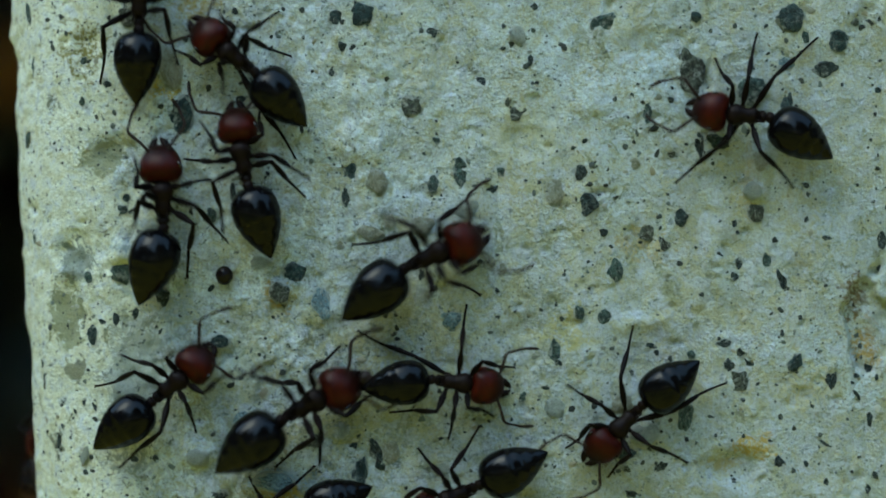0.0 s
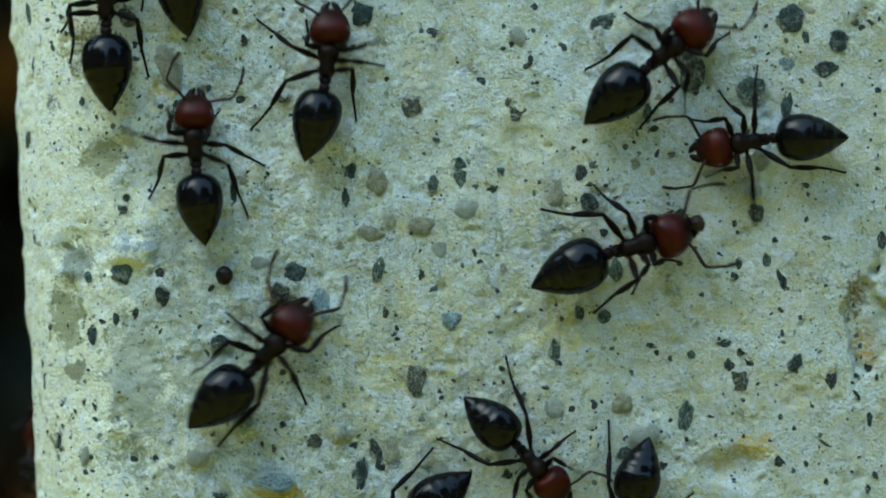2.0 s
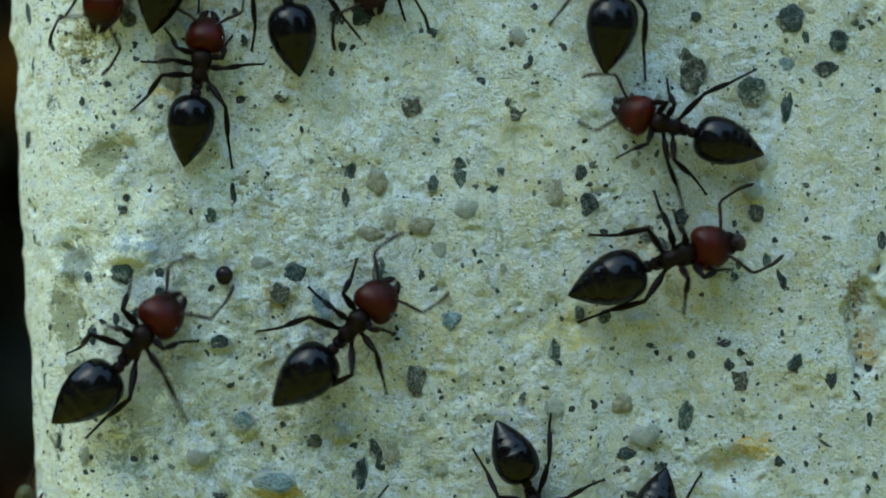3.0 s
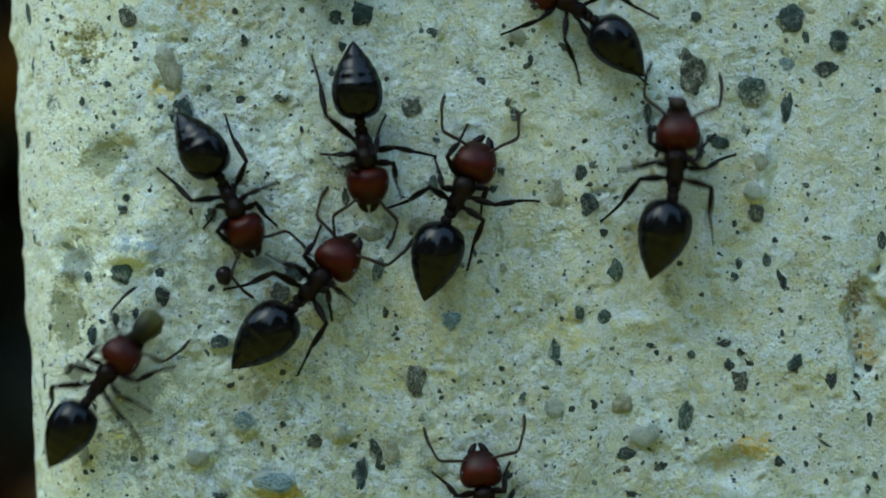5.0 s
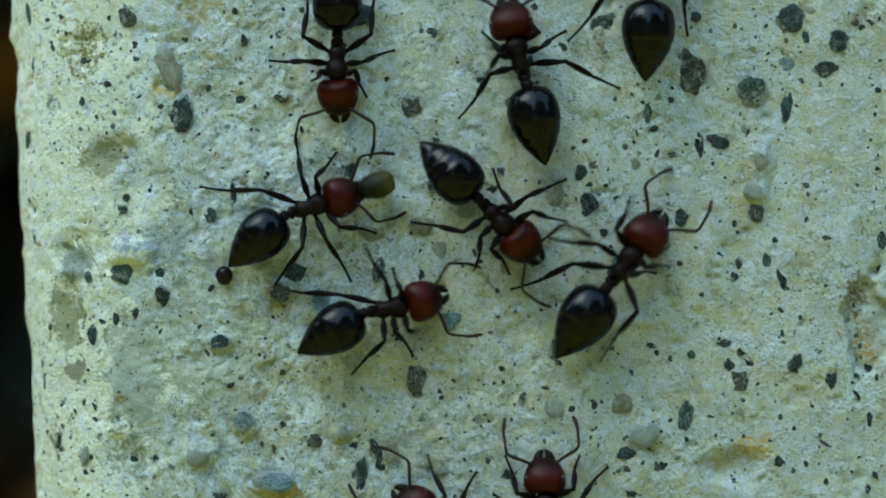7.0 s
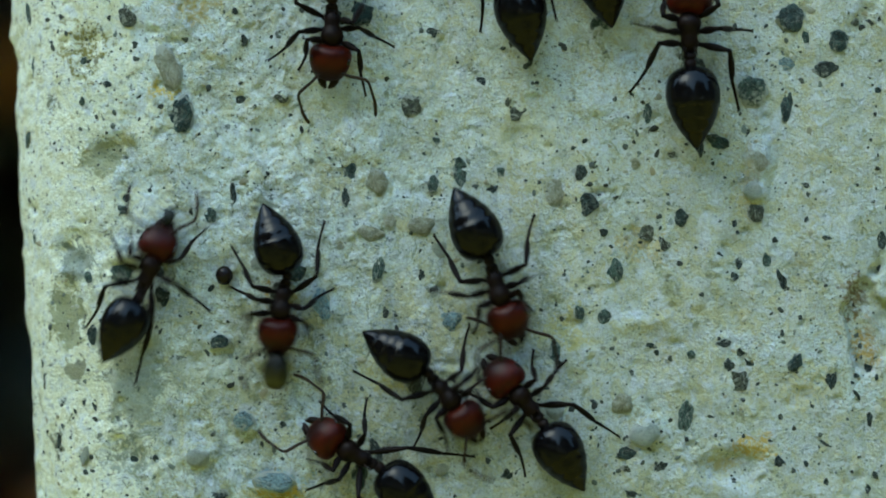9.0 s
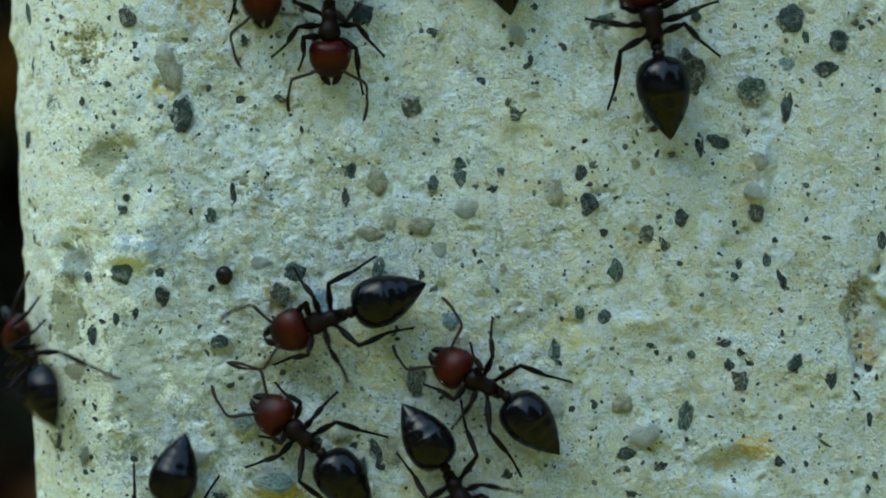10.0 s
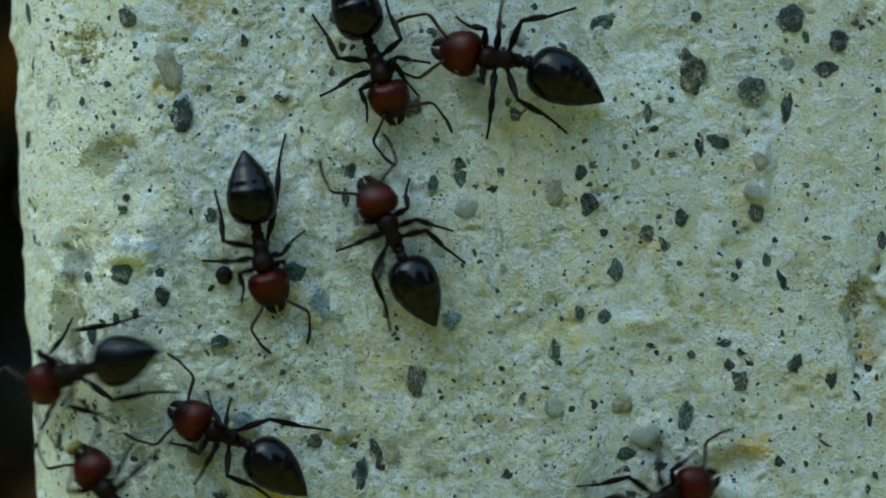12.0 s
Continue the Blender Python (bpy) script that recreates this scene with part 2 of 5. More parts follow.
def stone_material(name, dark, light, scale=1.6, speck=None, gloss=0.6, dusty=1.0, fleck=0.85):
    m = Mat(name, 1.0)
    low_edge = m.axis(2)
    shift = m.t.nodes.new("ShaderNodeVectorMath")
    m.link(m.co, shift.inputs[0])
    m.link(m.mix(1.0, m.math("MULTIPLY", m.random(), 90.0), (1, 1, 1), "MULTIPLY"), shift.inputs[1])
    m.co = shift.outputs[0]
    n = m.noise(scale, 5, 0.7, 0.5)
    col = m.mix(m.ramp(n, (0.42, 0), (0.58, 1)), dark, light)
    col = m.mix(m.math("MULTIPLY", m.random(), 0.25), col, m.mix(0.5, dark, (0.20, 0.22, 0.18)))
    col = m.mix(m.ramp(m.noise(scale * 2.0, 5, 0.75, 0.4), (0.50, 0), (0.58, fleck)), col, speck or m.mix(0.5, dark, (0.05, 0.05, 0.05)))
    col = m.mix(m.ramp(m.noise(scale * 3.4, 4, 0.75), (0.40, fleck), (0.49, 0)), col, m.mix(0.8, col, (0.008, 0.01, 0.008)))
    # lime dust in flecks, and lime crust that creeps over the rim
    lime = m.ramp(m.noise(1.7, 7, 0.8, 0.9), (0.535, 0), (0.585, 0.7 * dusty))
    col = m.mix(lime, col, (0.50, 0.53, 0.47))
    dust = m.ramp(m.noise(scale * 3.0, 5, 0.78), (0.55, 0), (0.64, 0.6 * dusty))
    col = m.mix(dust, col, m.mix(0.5, light, (0.55, 0.58, 0.52)))
    col = m.mix(m.ramp(m.math("ADD", low_edge, m.math("MULTIPLY", m.math("SUBTRACT", m.noise(2.3, 6, 0.75), 0.5), 1.3)), (0.32, 0.85), (0.42, 0)), col, (0.50, 0.53, 0.46))
    m.bump(m.noise(5.0, 6, 0.8), 0.16, 1.0)
    return m.done(col, gloss, 0.2)


def chitin(name, low, high, rough, coat, bump_mm, scale=6.0, spec=0.34):
    m = Mat(name)
    n = m.noise(scale, 4, 0.6)
    col = m.mix(m.ramp(n, (0.3, 0), (0.7, 1)), low, high)
    col = m.mix(m.math("MULTIPLY", m.random(), 0.35), col, m.mix(0.5, low, (0.02, 0.008, 0.006)))
    m.bump(m.noise(28.0, 3, 0.6), bump_mm, 0.6)
    return m.done(col, rough, spec, coat)


def head_material():
    """Red-brown shell, darker towards the jaws and along the brow."""
    m = Mat("red_brown_head_shell")
    n = m.noise(2.4, 4, 0.6)
    col = m.mix(m.ramp(n, (0.3, 0), (0.7, 1)), (0.023, 0.0032, 0.0020), (0.066, 0.0072, 0.0024))
    col = m.mix(m.math("MULTIPLY", m.random(), 0.45), col, (0.030, 0.0045, 0.0026))
    front = m.ramp(m.math("ADD", m.axis(1), m.math("MULTIPLY", m.math("SUBTRACT", n, 0.5), 0.5)), (0.62, 0), (1.0, 0.9))
    col = m.mix(front, col, (0.012, 0.004, 0.003))
    m.bump(m.noise(22.0, 3, 0.6), 0.008, 0.6)
    m.b.inputs["Subsurface Weight"].default_value = 0.25
    m.b.inputs["Subsurface Radius"].default_value = (1.0, 0.25, 0.08)
    m.b.inputs["Subsurface Scale"].default_value = 0.25 * MM
    return m.done(col, m.ramp(n, (0.3, 0.28), (0.7, 0.40)), 0.13)


def gaster_material():
    """Glossy black plates with thin pale skin showing at their seams."""
    m = Mat("glossy_black_plates")
    n = m.noise(2.0, 4, 0.6)
    col = m.mix(m.ramp(n, (0.3, 0), (0.7, 1)), (0.002, 0.002, 0.0025), (0.004, 0.0032, 0.003))
    seam = None
    for u in (0.503, 0.663, 0.803):
        off = m.math("ABSOLUTE", m.math("ADD", m.axis(1), 2.45 * u), 0.0)
        line = m.ramp(off, (0.010, 1), (0.060, 0))
        seam = line if seam is None else m.math("MAXIMUM", seam, line)
    fade = m.math("MULTIPLY", m.ramp(m.noise(3.0, 3, 0.6), (0.42, 0.1), (0.60, 0.9)), m.math("MULTIPLY", m.random(), 0.35))
    col = m.mix(m.math("MULTIPLY", seam, fade), col, (0.040, 0.032, 0.017))
    m.bump(m.noise(28.0, 3, 0.6), 0.002, 0.6)
    return m.done(col, m.ramp(n, (0.3, 0.11), (0.7, 0.17)), 0.19)


CONCRETE = concrete_material()
GASTER = gaster_material()
SLATE = stone_material("slate_grey_aggregate", (0.014, 0.034, 0.036), (0.060, 0.115, 0.115), 1.6, (0.035, 0.05, 0.052), 0.6, 0.4)
DARK = stone_material("dark_aggregate", (0.005, 0.011, 0.012), (0.026, 0.050, 0.050), 1.6, (0.11, 0.15, 0.15), 0.6, 0.3)
TAN = stone_material("tan_aggregate", (0.33, 0.33, 0.22), (0.47, 0.48, 0.36), 1.6, (0.16, 0.14, 0.09), 0.75, fleck=0.35)
PALE = stone_material("pale_aggregate", (0.40, 0.45, 0.39), (0.50, 0.55, 0.48), 1.6, None, 0.6, fleck=0.25)
GREEN = stone_material("green_grey_aggregate", (0.035, 0.068, 0.058), (0.125, 0.205, 0.175), 1.6, (0.04, 0.065, 0.062), 0.6, 0.8)
# pale grains with the blue of the skylight put into their colour
SKY_BLUE = stone_material("skylit_blue_aggregate", (0.22, 0.34, 0.40), (0.38, 0.54, 0.60), 1.6, (0.14, 0.20, 0.22))
BROWN = stone_material("brown_aggregate", (0.045, 0.055, 0.042), (0.165, 0.185, 0.135), 1.6, (0.045, 0.045, 0.033))
RED = head_material()
MESO = chitin("dark_brown_shell", (0.0045, 0.0032, 0.0028), (0.014, 0.0072, 0.0055), 0.42, 0.0, 0.012, 3.0, 0.10)
LEG = chitin("black_leg_shell", (0.003, 0.003, 0.003), (0.008, 0.005, 0.0045), 0.45, 0.0, 0.005, 4.0, 0.07)
FEELER = chitin("brown_feeler", (0.014, 0.009, 0.007), (0.036, 0.022, 0.015), 0.5, 0.0, 0.004, 5.0, 0.15)
EYE_MAT = chitin("black_eye", (0.004, 0.004, 0.004), (0.008, 0.007, 0.006), 0.25, 0.4, 0.004, 30.0)


def link_mesh(name, me, material, parent=None, label="", smooth=True):
    if material:
        me.materials.append(material)
    if smooth:
        me.polygons.foreach_set("use_smooth", [True] * len(me.polygons))
    ob = new(name, me)
    if parent:
        ob.parent = parent
    if label:
        tagged(ob, label)
    return ob


def part(name, bm, material, parent=None, label="", smooth=True):
    """Links a bmesh as one mesh object under its thing or part."""
    bmesh.ops.recalc_face_normals(bm, faces=bm.faces[:])
    me = bpy.data.meshes.new(name)
    bm.to_mesh(me)
    bm.free()
    return link_mesh(name, me, material, parent, label, smooth)


# ---- the post ----
R = 3.2            # rounding of the worn edge
DEPTH, RIGHT = 78.0, 66.0


def edge(z):
    """x of the post's left outline at the height z."""
    return -13.38 - 0.0475 * z + 0.0017 * min(z * z, 150.0)


def place(s, z):
    """A point of the post's skin, s along its girth from the middle of the view, and the normal and girth directions there."""
    xc = edge(min(max(z, -12.2), 12.2)) + R
    if s >= xc:
        return Vector((s, 0, z)), Vector((0, -1, 0)), Vector((1, 0, 0))
    al = (xc - s) / R
    if al <= math.pi / 2:
        c, q = math.cos(al), math.sin(al)
        return Vector((xc - R * q, R * (1 - c), z)), Vector((-q, -c, 0)), Vector((c, -q, 0))
    return Vector((xc - R, R + xc - s - R * math.pi / 2, z)), Vector((-1, 0, 0)), Vector((0, -1, 0))


LATTICES = {}


def lattice(seed, n=64):
    if seed not in LATTICES:
        LATTICES[seed] = np.random.RandomState(seed).rand(n, n)
    return LATTICES[seed]


def value_noise(x, y, seed):
    g = lattice(seed)
    n = g.shape[0]
    xi, yi = np.floor(x).astype(int), np.floor(y).astype(int)
    fx, fy = x - xi, y - yi
    fx, fy = fx * fx * (3 - 2 * fx), fy * fy * (3 - 2 * fy)
    x0, x1, y0, y1 = xi % n, (xi + 1) % n, yi % n, (yi + 1) % n
    return (g[y0, x0] * (1 - fx) + g[y0, x1] * fx) * (1 - fy) + (g[y1, x0] * (1 - fx) + g[y1, x1] * fx) * fy


def fractal(x, y, seed, octaves=5, gain=0.5):
    total, amp, norm = 0.0, 1.0, 0.0
    for k in range(octaves):
        total = total + amp * value_noise(x * 2 ** k + 17.3 * k, y * 2 ** k + 9.1 * k, seed + k)
        norm += amp
        amp *= gain
    return total / norm


# lumps and hollows of the skin: girth, height, half-width, half-height, height over the skin in mm
LUMPS = [(-5.24, -7.35, 0.75, 0.42, 0.42), (-6.15, -5.50, 0.45, 0.42, 0.26), (-9.60, -0.10, 0.80, 0.45, 0.32), (-3.15, -5.70, 0.36, 0.34, 0.22), (9.1, -6.75, 1.15, 0.70, -0.34),
         (6.5, -5.6, 0.9, 0.6, 0.18), (-6.9, -2.9, 0.55, 0.35, 0.22), (-8.4, 6.9, 0.9, 0.5, 0.16), (-11.0, 6.2, 0.6, 0.9, -0.16), (-10.1, 3.0, 0.9, 0.55, -0.20), (-11.7, -1.9, 0.55, 1.3, -0.16),
         (-11.5, -0.1, 0.7, 0.7, -0.14), (9.8, 2.75, 0.5, 0.75, 0.22), (9.75, 1.7, 0.4, 0.4, 0.20), (-4.9, 4.75, 0.35, 0.35, 0.15), (-4.9, -1.35, 0.5, 0.5, 0.2), (2.3, -2.5, 0.8, 0.6, -0.14),
         (-3.7, -1.9, 0.5, 0.7, 0.16), (-9.8, -6.4, 0.9, 0.6, -0.16), (-7.6, -6.3, 0.7, 0.5, 0.18), (8.4, -2.1, 0.8, 0.9, -0.12), (6.0, -2.3, 0.9, 0.4, 0.14), (12.0, 1.6, 0.9, 1.4, -0.12),
         (-15.5, 6.9, 0.9, 0.35, 0.16), (-15.4, 5.5, 0.9, 0.6, -0.12), (-15.3, 0.5, 0.9, 0.5, -0.08), (-15.2, -2.2, 0.9, 0.7, 0.07),
         (4.6, 4.6, 1.4, 0.9, 0.10), (2.6, 3.4, 0.9, 0.7, -0.12), (6.6, 6.3, 1.2, 0.7, -0.10), (-2.6, 3.2, 0.9, 0.6, 0.12), (0.9, -4.4, 1.0, 0.7, -0.10), (-0.4, -7.0, 0.9, 0.5, -0.14)]


def relief(s, z):
    """Height of the weathered skin over the true faces, in mm."""
    h = 0.16 * (fractal(s * 0.22, z * 0.22, 3, 4) - 0.5) + 0.38 * (fractal(s * 0.8, z * 0.13, 131, 4, 0.5) - 0.5)
    crust = fractal(s * 0.9 + 2 * h, z * 0.9, 21, 5, 0.6)
    h = h + 0.060 * np.clip((crust - 0.48) * 4.0, -0.5, 0.8)
    rough = np.clip((fractal(s * 0.45, z * 0.40, 41, 4) - 0.43) * 4.5, 0.10, 1.0)
    rough = rough * (0.35 + 0.65 * np.clip((s + 11.0) * 0.5 + 2.0 * (fractal(s * 0.5, z * 0.5, 191, 3) - 0.5), 0, 1))
    h = h + 0.13 * rough * (fractal(s * 2.4, z * 1.8, 151, 3, 0.65) - 0.5)
    h = h + 0.10 * rough * (fractal(s * 4.6, z * 4.6, 51, 3, 0.75) - 0.5)
    h = h - 0.07 * np.clip((fractal(s * 0.95 + 3.1, z * 0.95, 211, 5, 0.65) - 0.50) * 14, 0, 1) * np.clip(1.2 - np.abs(s + 6.0) / 6.0, 0.15, 1)
    pits = fractal(s * 1.7, z * 1.7, 71, 3)
    h = h - 0.22 * np.clip(pits - 0.70, 0, 1) * 3
    ragged = 0.9 * (fractal(s * 1.3, z * 1.3, 171, 4, 0.6) - 0.5)
    for ls, lz, ws, wz, up in LUMPS:
        h = h + up * np.clip((1.05 - np.hypot((s - ls) / ws, (z - lz) / wz) + ragged) * 1.6, 0, 1)
    flake = np.hypot((s - 13.2) / 0.75, (z + 2.1) / 1.6) + 1.6 * (fractal(s * 0.8, z * 0.8, 91, 4) - 0.5)
    return h - 0.34 * np.clip((1.0 - flake) * 6, 0, 1)


def spaced(stops):
    """Rows of (from, to, step) joined to one line of values."""
    vals = []
    for lo, hi, step in stops:
        n = max(1, int(round((hi - lo) / step)))
        vals.extend(lo + (hi - lo) * i / n for i in range(n))
    return np.array(vals + [stops[-1][1]])


def build_post():
    ss = spaced([(-92, -40, 8), (-40, -19, 1.0), (-19, 15, 0.062), (15, 24, 0.5), (24, RIGHT, 6)])
    zs = spaced([(-450, -60, 30), (-60, -14, 2.0), (-14, -9.2, 0.3), (-9.2, 9.2, 0.062), (9.2, 14, 0.3), (14, 60, 2.0), (60, 260, 25)])
    S, Z = np.meshgrid(ss, zs)
    xc = -13.38 - 0.0475 * np.clip(Z, -12.2, 12.2) + 0.0017 * np.minimum(Z * Z, 150.0) + R
    al = np.clip((xc - S) / R, 0, math.pi / 2)
    side = np.maximum(xc - S - R * math.pi / 2, 0)
    X = np.where(S >= xc, S, xc - R * np.sin(al))
    Y = R * (1 - np.cos(al)) + side
    H = relief(S, Z)
    X, Y = X - np.sin(al) * H, Y - np.cos(al) * H
    rows, cols = S.shape
    co = np.stack([X, Y, Z], -1).reshape(-1, 3)
    idx = np.arange(rows * cols).reshape(rows, cols)
    quads = np.stack([idx[:-1, :-1], idx[:-1, 1:], idx[1:, 1:], idx[1:, :-1]], -1).reshape(-1, 4)
    # back corners: the girth is closed with a plain right side and back
    base = len(co)
    back = []
    for z, x_left in zip(zs, X[:, 0]):
        back += [(x_left + 3, DEPTH + 3, z), (RIGHT, DEPTH + 3, z), (RIGHT + 4, DEPTH - 1, z), (RIGHT + 4, 4, z)]
    k = base + np.arange(rows * 4).reshape(rows, 4)
    ring = np.concatenate([idx[:, :1], k, idx[:, -1:]], 1)
    more = np.stack([ring[:-1, 1:], ring[:-1, :-1], ring[1:, :-1], ring[1:, 1:]], -1).reshape(-1, 4)
    top, bottom = list(map(int, np.concatenate([idx[-1], ring[-1, -2:0:-1]]))), list(map(int, np.concatenate([idx[0], ring[0, -2:0:-1]])))[::-1]
    allco = np.concatenate([co, np.array(back)]) * MM
    me = bpy.data.meshes.new("concrete_post")
    me.from_pydata(allco.tolist(), [], np.concatenate([quads, more]).tolist() + [top, bottom])
    me.update()
    post = link_mesh("concrete_post", me, CONCRETE)
    return tagged(post, "pale lime-washed concrete post with grey stone grains and rounded edge", "post")


post = build_post()


def skin(s, z):
    """The relieved skin point, its normal and its girth direction, in metres."""
    p, n, t = place(s, z)
    return (p + n * float(relief(np.array([s]), np.array([z]))[0])) * MM, n, t


def pebble_mesh(seed, facets):
    """A broken grain of unit half-size, flattened, with blunt facets."""
    rnd = random.Random(seed)
    bm = bmesh.new()
    bmesh.ops.create_icosphere(bm, subdivisions=3, radius=1.0)
    cuts = [(Vector((rnd.uniform(-1, 1), rnd.uniform(-1, 1), rnd.uniform(-0.25, 0.6))).normalized(), rnd.uniform(0.70, 0.95)) for _ in range(facets)]
    cuts.append((Vector((rnd.uniform(-0.2, 0.2), rnd.uniform(-0.2, 0.2), 1)).normalized(), rnd.uniform(0.45, 0.7)))
    for v in bm.verts:
        for n, d in cuts:
            over = v.co.dot(n) - d
            if over > 0:
                v.co -= n * over * 0.9
        v.co *= 1 + 0.18 * noise.noise(v.co * 1.4 + Vector((seed * 3.7, 0, 0))) + 0.17 * noise.noise(v.co * 4.3 + Vector((0, seed * 2.9, 0)))
    me = bpy.data.meshes.new("pebble")
    bm.to_mesh(me)
    bm.free()
    me.polygons.foreach_set("use_smooth", [True] * len(me.polygons))
    return me


PEBBLES = {}


def pebble(material, s, z, w, h, turn, proud=0.24):
    """A stone grain set in the post: girth place, height, width, height and lean in mm and degrees."""
    kind = (material.name, random.randrange(7))
    if kind not in PEBBLES:
        PEBBLES[kind] = pebble_mesh(len(PEBBLES) + 5, 4 + len(PEBBLES) % 4)
        PEBBLES[kind].materials.append(material)
    p, n, t = skin(s, z)
    ob = new("pebble", PEBBLES[kind])
    up = n.cross(t)
    m = Matrix((t, up, n)).transposed().to_4x4()
    thick = min(w, h) * 0.42
    ob.matrix_world = Matrix.Translation(p - n * thick * (0.60 - proud) * MM) @ m @ pose(0, 0, 0, 0, 0, turn) @ Matrix.Diagonal(
        (w / 2 * MM * 1.16, h / 2 * MM * 1.16, thick * MM, 1))
    ob.parent = post
    return ob


for spot in [
        (-8.12, 4.13, 0.84, 1.12, -12, 0.32), (-2.52, 7.28, 0.81, 0.70, 20), (-2.84, 2.35, 0.67, 0.84, 10), (-4.62, -0.72, 0.77, 0.63, 10),
        (8.51, 3.31, 0.70, 0.49, -20), (10.66, 4.43, 0.42, 0.81, -10), (12.23, 6.46, 0.70, 0.63, 0), (10.92, -3.52, 0.42, 0.60, -30),
        (5.67, -6.34, 0.70, 0.39, 0), (-2.59, -7.02, 0.56, 1.02, -12), (-6.90, -2.87, 0.63, 0.42, 10), (-10.93, -2.66, 0.39, 0.53, 0),
        (7.37, 0.98, 0.49, 0.56, 0), (10.78, 7.16, 0.95, 0.74, 0), (-3.31, 7.19, 0.53, 0.42, 0)]:
    pebble(SLATE, *spot)
for spot in [
        (-0.33, 6.70, 0.46, 0.32, 15), (1.16, 5.18, 0.35, 0.32, 40), (-3.01, 1.56, 0.25, 0.60, 0), (1.47, 1.86, 0.46, 0.28, 30),
        (-0.63, -0.81, 0.25, 0.39, -30), (4.48, 1.38, 0.67, 0.70, 0), (7.95, 3.26, 0.28, 0.77, 5), (7.02, 4.60, 0.32, 0.21, 20),
        (11.87, 5.58, 0.81, 0.49, 8), (9.17, -0.42, 0.28, 0.39, 0), (9.00, -0.86, 0.39, 0.25, 0), (10.52, -0.98, 0.26, 0.67, 20),
        (11.87, 0.33, 0.32, 0.18, 0), (13.58, 0.28, 0.39, 0.56, 0), (8.89, -3.62, 0.35, 0.39, 0), (9.59, -3.52, 0.32, 0.77, 50),
        (8.72, -2.92, 0.42, 0.26, 0), (9.24, -3.22, 0.28, 0.25, 0), (12.01, -3.97, 0.39, 0.67, 8)]:
    pebble(DARK, *spot)
for spot in [
        (6.76, -6.77, 0.46, 0.26, 30), (10.43, -6.60, 0.35, 0.35, 0), (11.27, -6.63, 0.18, 0.25, 0), (13.23, -5.27, 0.21, 0.49, 0),
        (-2.10, -6.28, 0.42, 0.81, 20), (2.03, -6.95, 0.46, 0.35, 30), (-6.98, -7.60, 0.63, 0.32, 0), (-6.28, 4.64, 0.42, 0.25, 5),
        (-12.25, -5.93, 0.23, 0.60, -10), (-3.48, 5.48, 0.25, 0.23, 0), (-3.08, 6.28, 0.32, 0.32, 30), (1.65, -1.30, 0.21, 0.21, 0),
        (3.75, -0.82, 0.16, 0.16, 0), (4.27, 2.38, 0.39, 0.49, -20), (4.97, 0.51, 0.28, 0.25, 0), (-6.51, 1.59, 0.21, 0.91, 0),
        (-6.20, 6.46, 0.32, 0.35, 0), (-12.94, -4.10, 0.18, 0.70, 0), (-8.65, -1.47, 0.35, 0.56, 0)]:
    pebble(DARK, *spot)
for spot in [
        (-8.52, 5.62, 0.74, 1.30, 15, 0.42), (-2.08, 2.07, 0.60, 0.77, 10, 0.45), (-0.68, 0.75, 0.77, 0.60, 15), (-2.26, 0.51, 0.77, 0.46, -10),
        (3.43, 1.77, 0.67, 0.77, 0), (9.82, 2.73, 0.49, 0.60, 0), (5.53, -4.80, 0.70, 0.67, 0), (-1.65, -6.28, 0.60, 0.70, 0),
        (5.92, 2.68, 0.42, 0.35, 0), (-1.65, 0.89, 0.46, 0.42, 0), (-3.22, 0.11, 0.32, 0.25, 0), (1.86, -0.60, 0.25, 0.32, 0)]:
    pebble(TAN, *spot)
for spot in [
        (0.77, 1.21, 0.77, 0.60, 15), (-5.67, -0.42, 0.70, 0.49, 0), (6.23, -5.76, 0.88, 0.70, 0), (9.59, 1.80, 0.53, 0.53, 0),
        (3.43, -4.88, 0.63, 0.63, 0), (-11.18, -6.42, 0.32, 0.60, -8), (0.02, -6.77, 0.49, 0.39, 30), (1.07, -5.23, 0.53, 0.70, 0),
        (-3.13, -5.67, 0.35, 0.39, 0), (-0.16, 0.02, 0.46, 0.46, 0), (2.29, 6.63, 0.46, 0.60, 30), (-7.60, -6.49, 0.63, 0.53, 0)]:
    pebble(PALE, *spot)
for spot in [
        (0.58, 2.33, 0.49, 0.91, 12), (1.77, 2.38, 0.32, 0.32, 0), (-0.30, 1.98, 0.35, 0.53, 0), (-2.00, -0.65, 0.35, 0.74, -12),
        (5.32, -0.68, 0.49, 0.77, 0), (5.01, -2.12, 0.42, 0.42, 0), (3.43, -3.17, 0.42, 0.74, 0),
        (9.56, 4.87, 0.84, 0.88, 0, 0.42), (6.32, 4.17, 0.30, 0.81, -5), (10.05, -0.33, 0.26, 0.49, 0), (7.54, -5.15, 0.42, 1.02, -12),
        (-9.96, -0.77, 0.67, 0.70, 0), (5.01, 6.93, 0.88, 0.67, 20), (4.22, -2.00, 0.32, 0.46, 10),
        (-7.19, 1.07, 0.35, 0.49, 0)]:
    pebble(GREEN, *spot)
for spot in [
        (-6.16, -5.32, 0.63, 0.60, 0, 0.4), (-5.23, -7.19, 1.16, 0.60, -5, 0.45), (10.66, 5.76, 0.56, 0.39, 0), (-3.75, -1.79, 0.55, 1.0, 10), (0.28, -2.22, 0.60, 0.60, 0)]:
    pebble(SKY_BLUE, *spot)
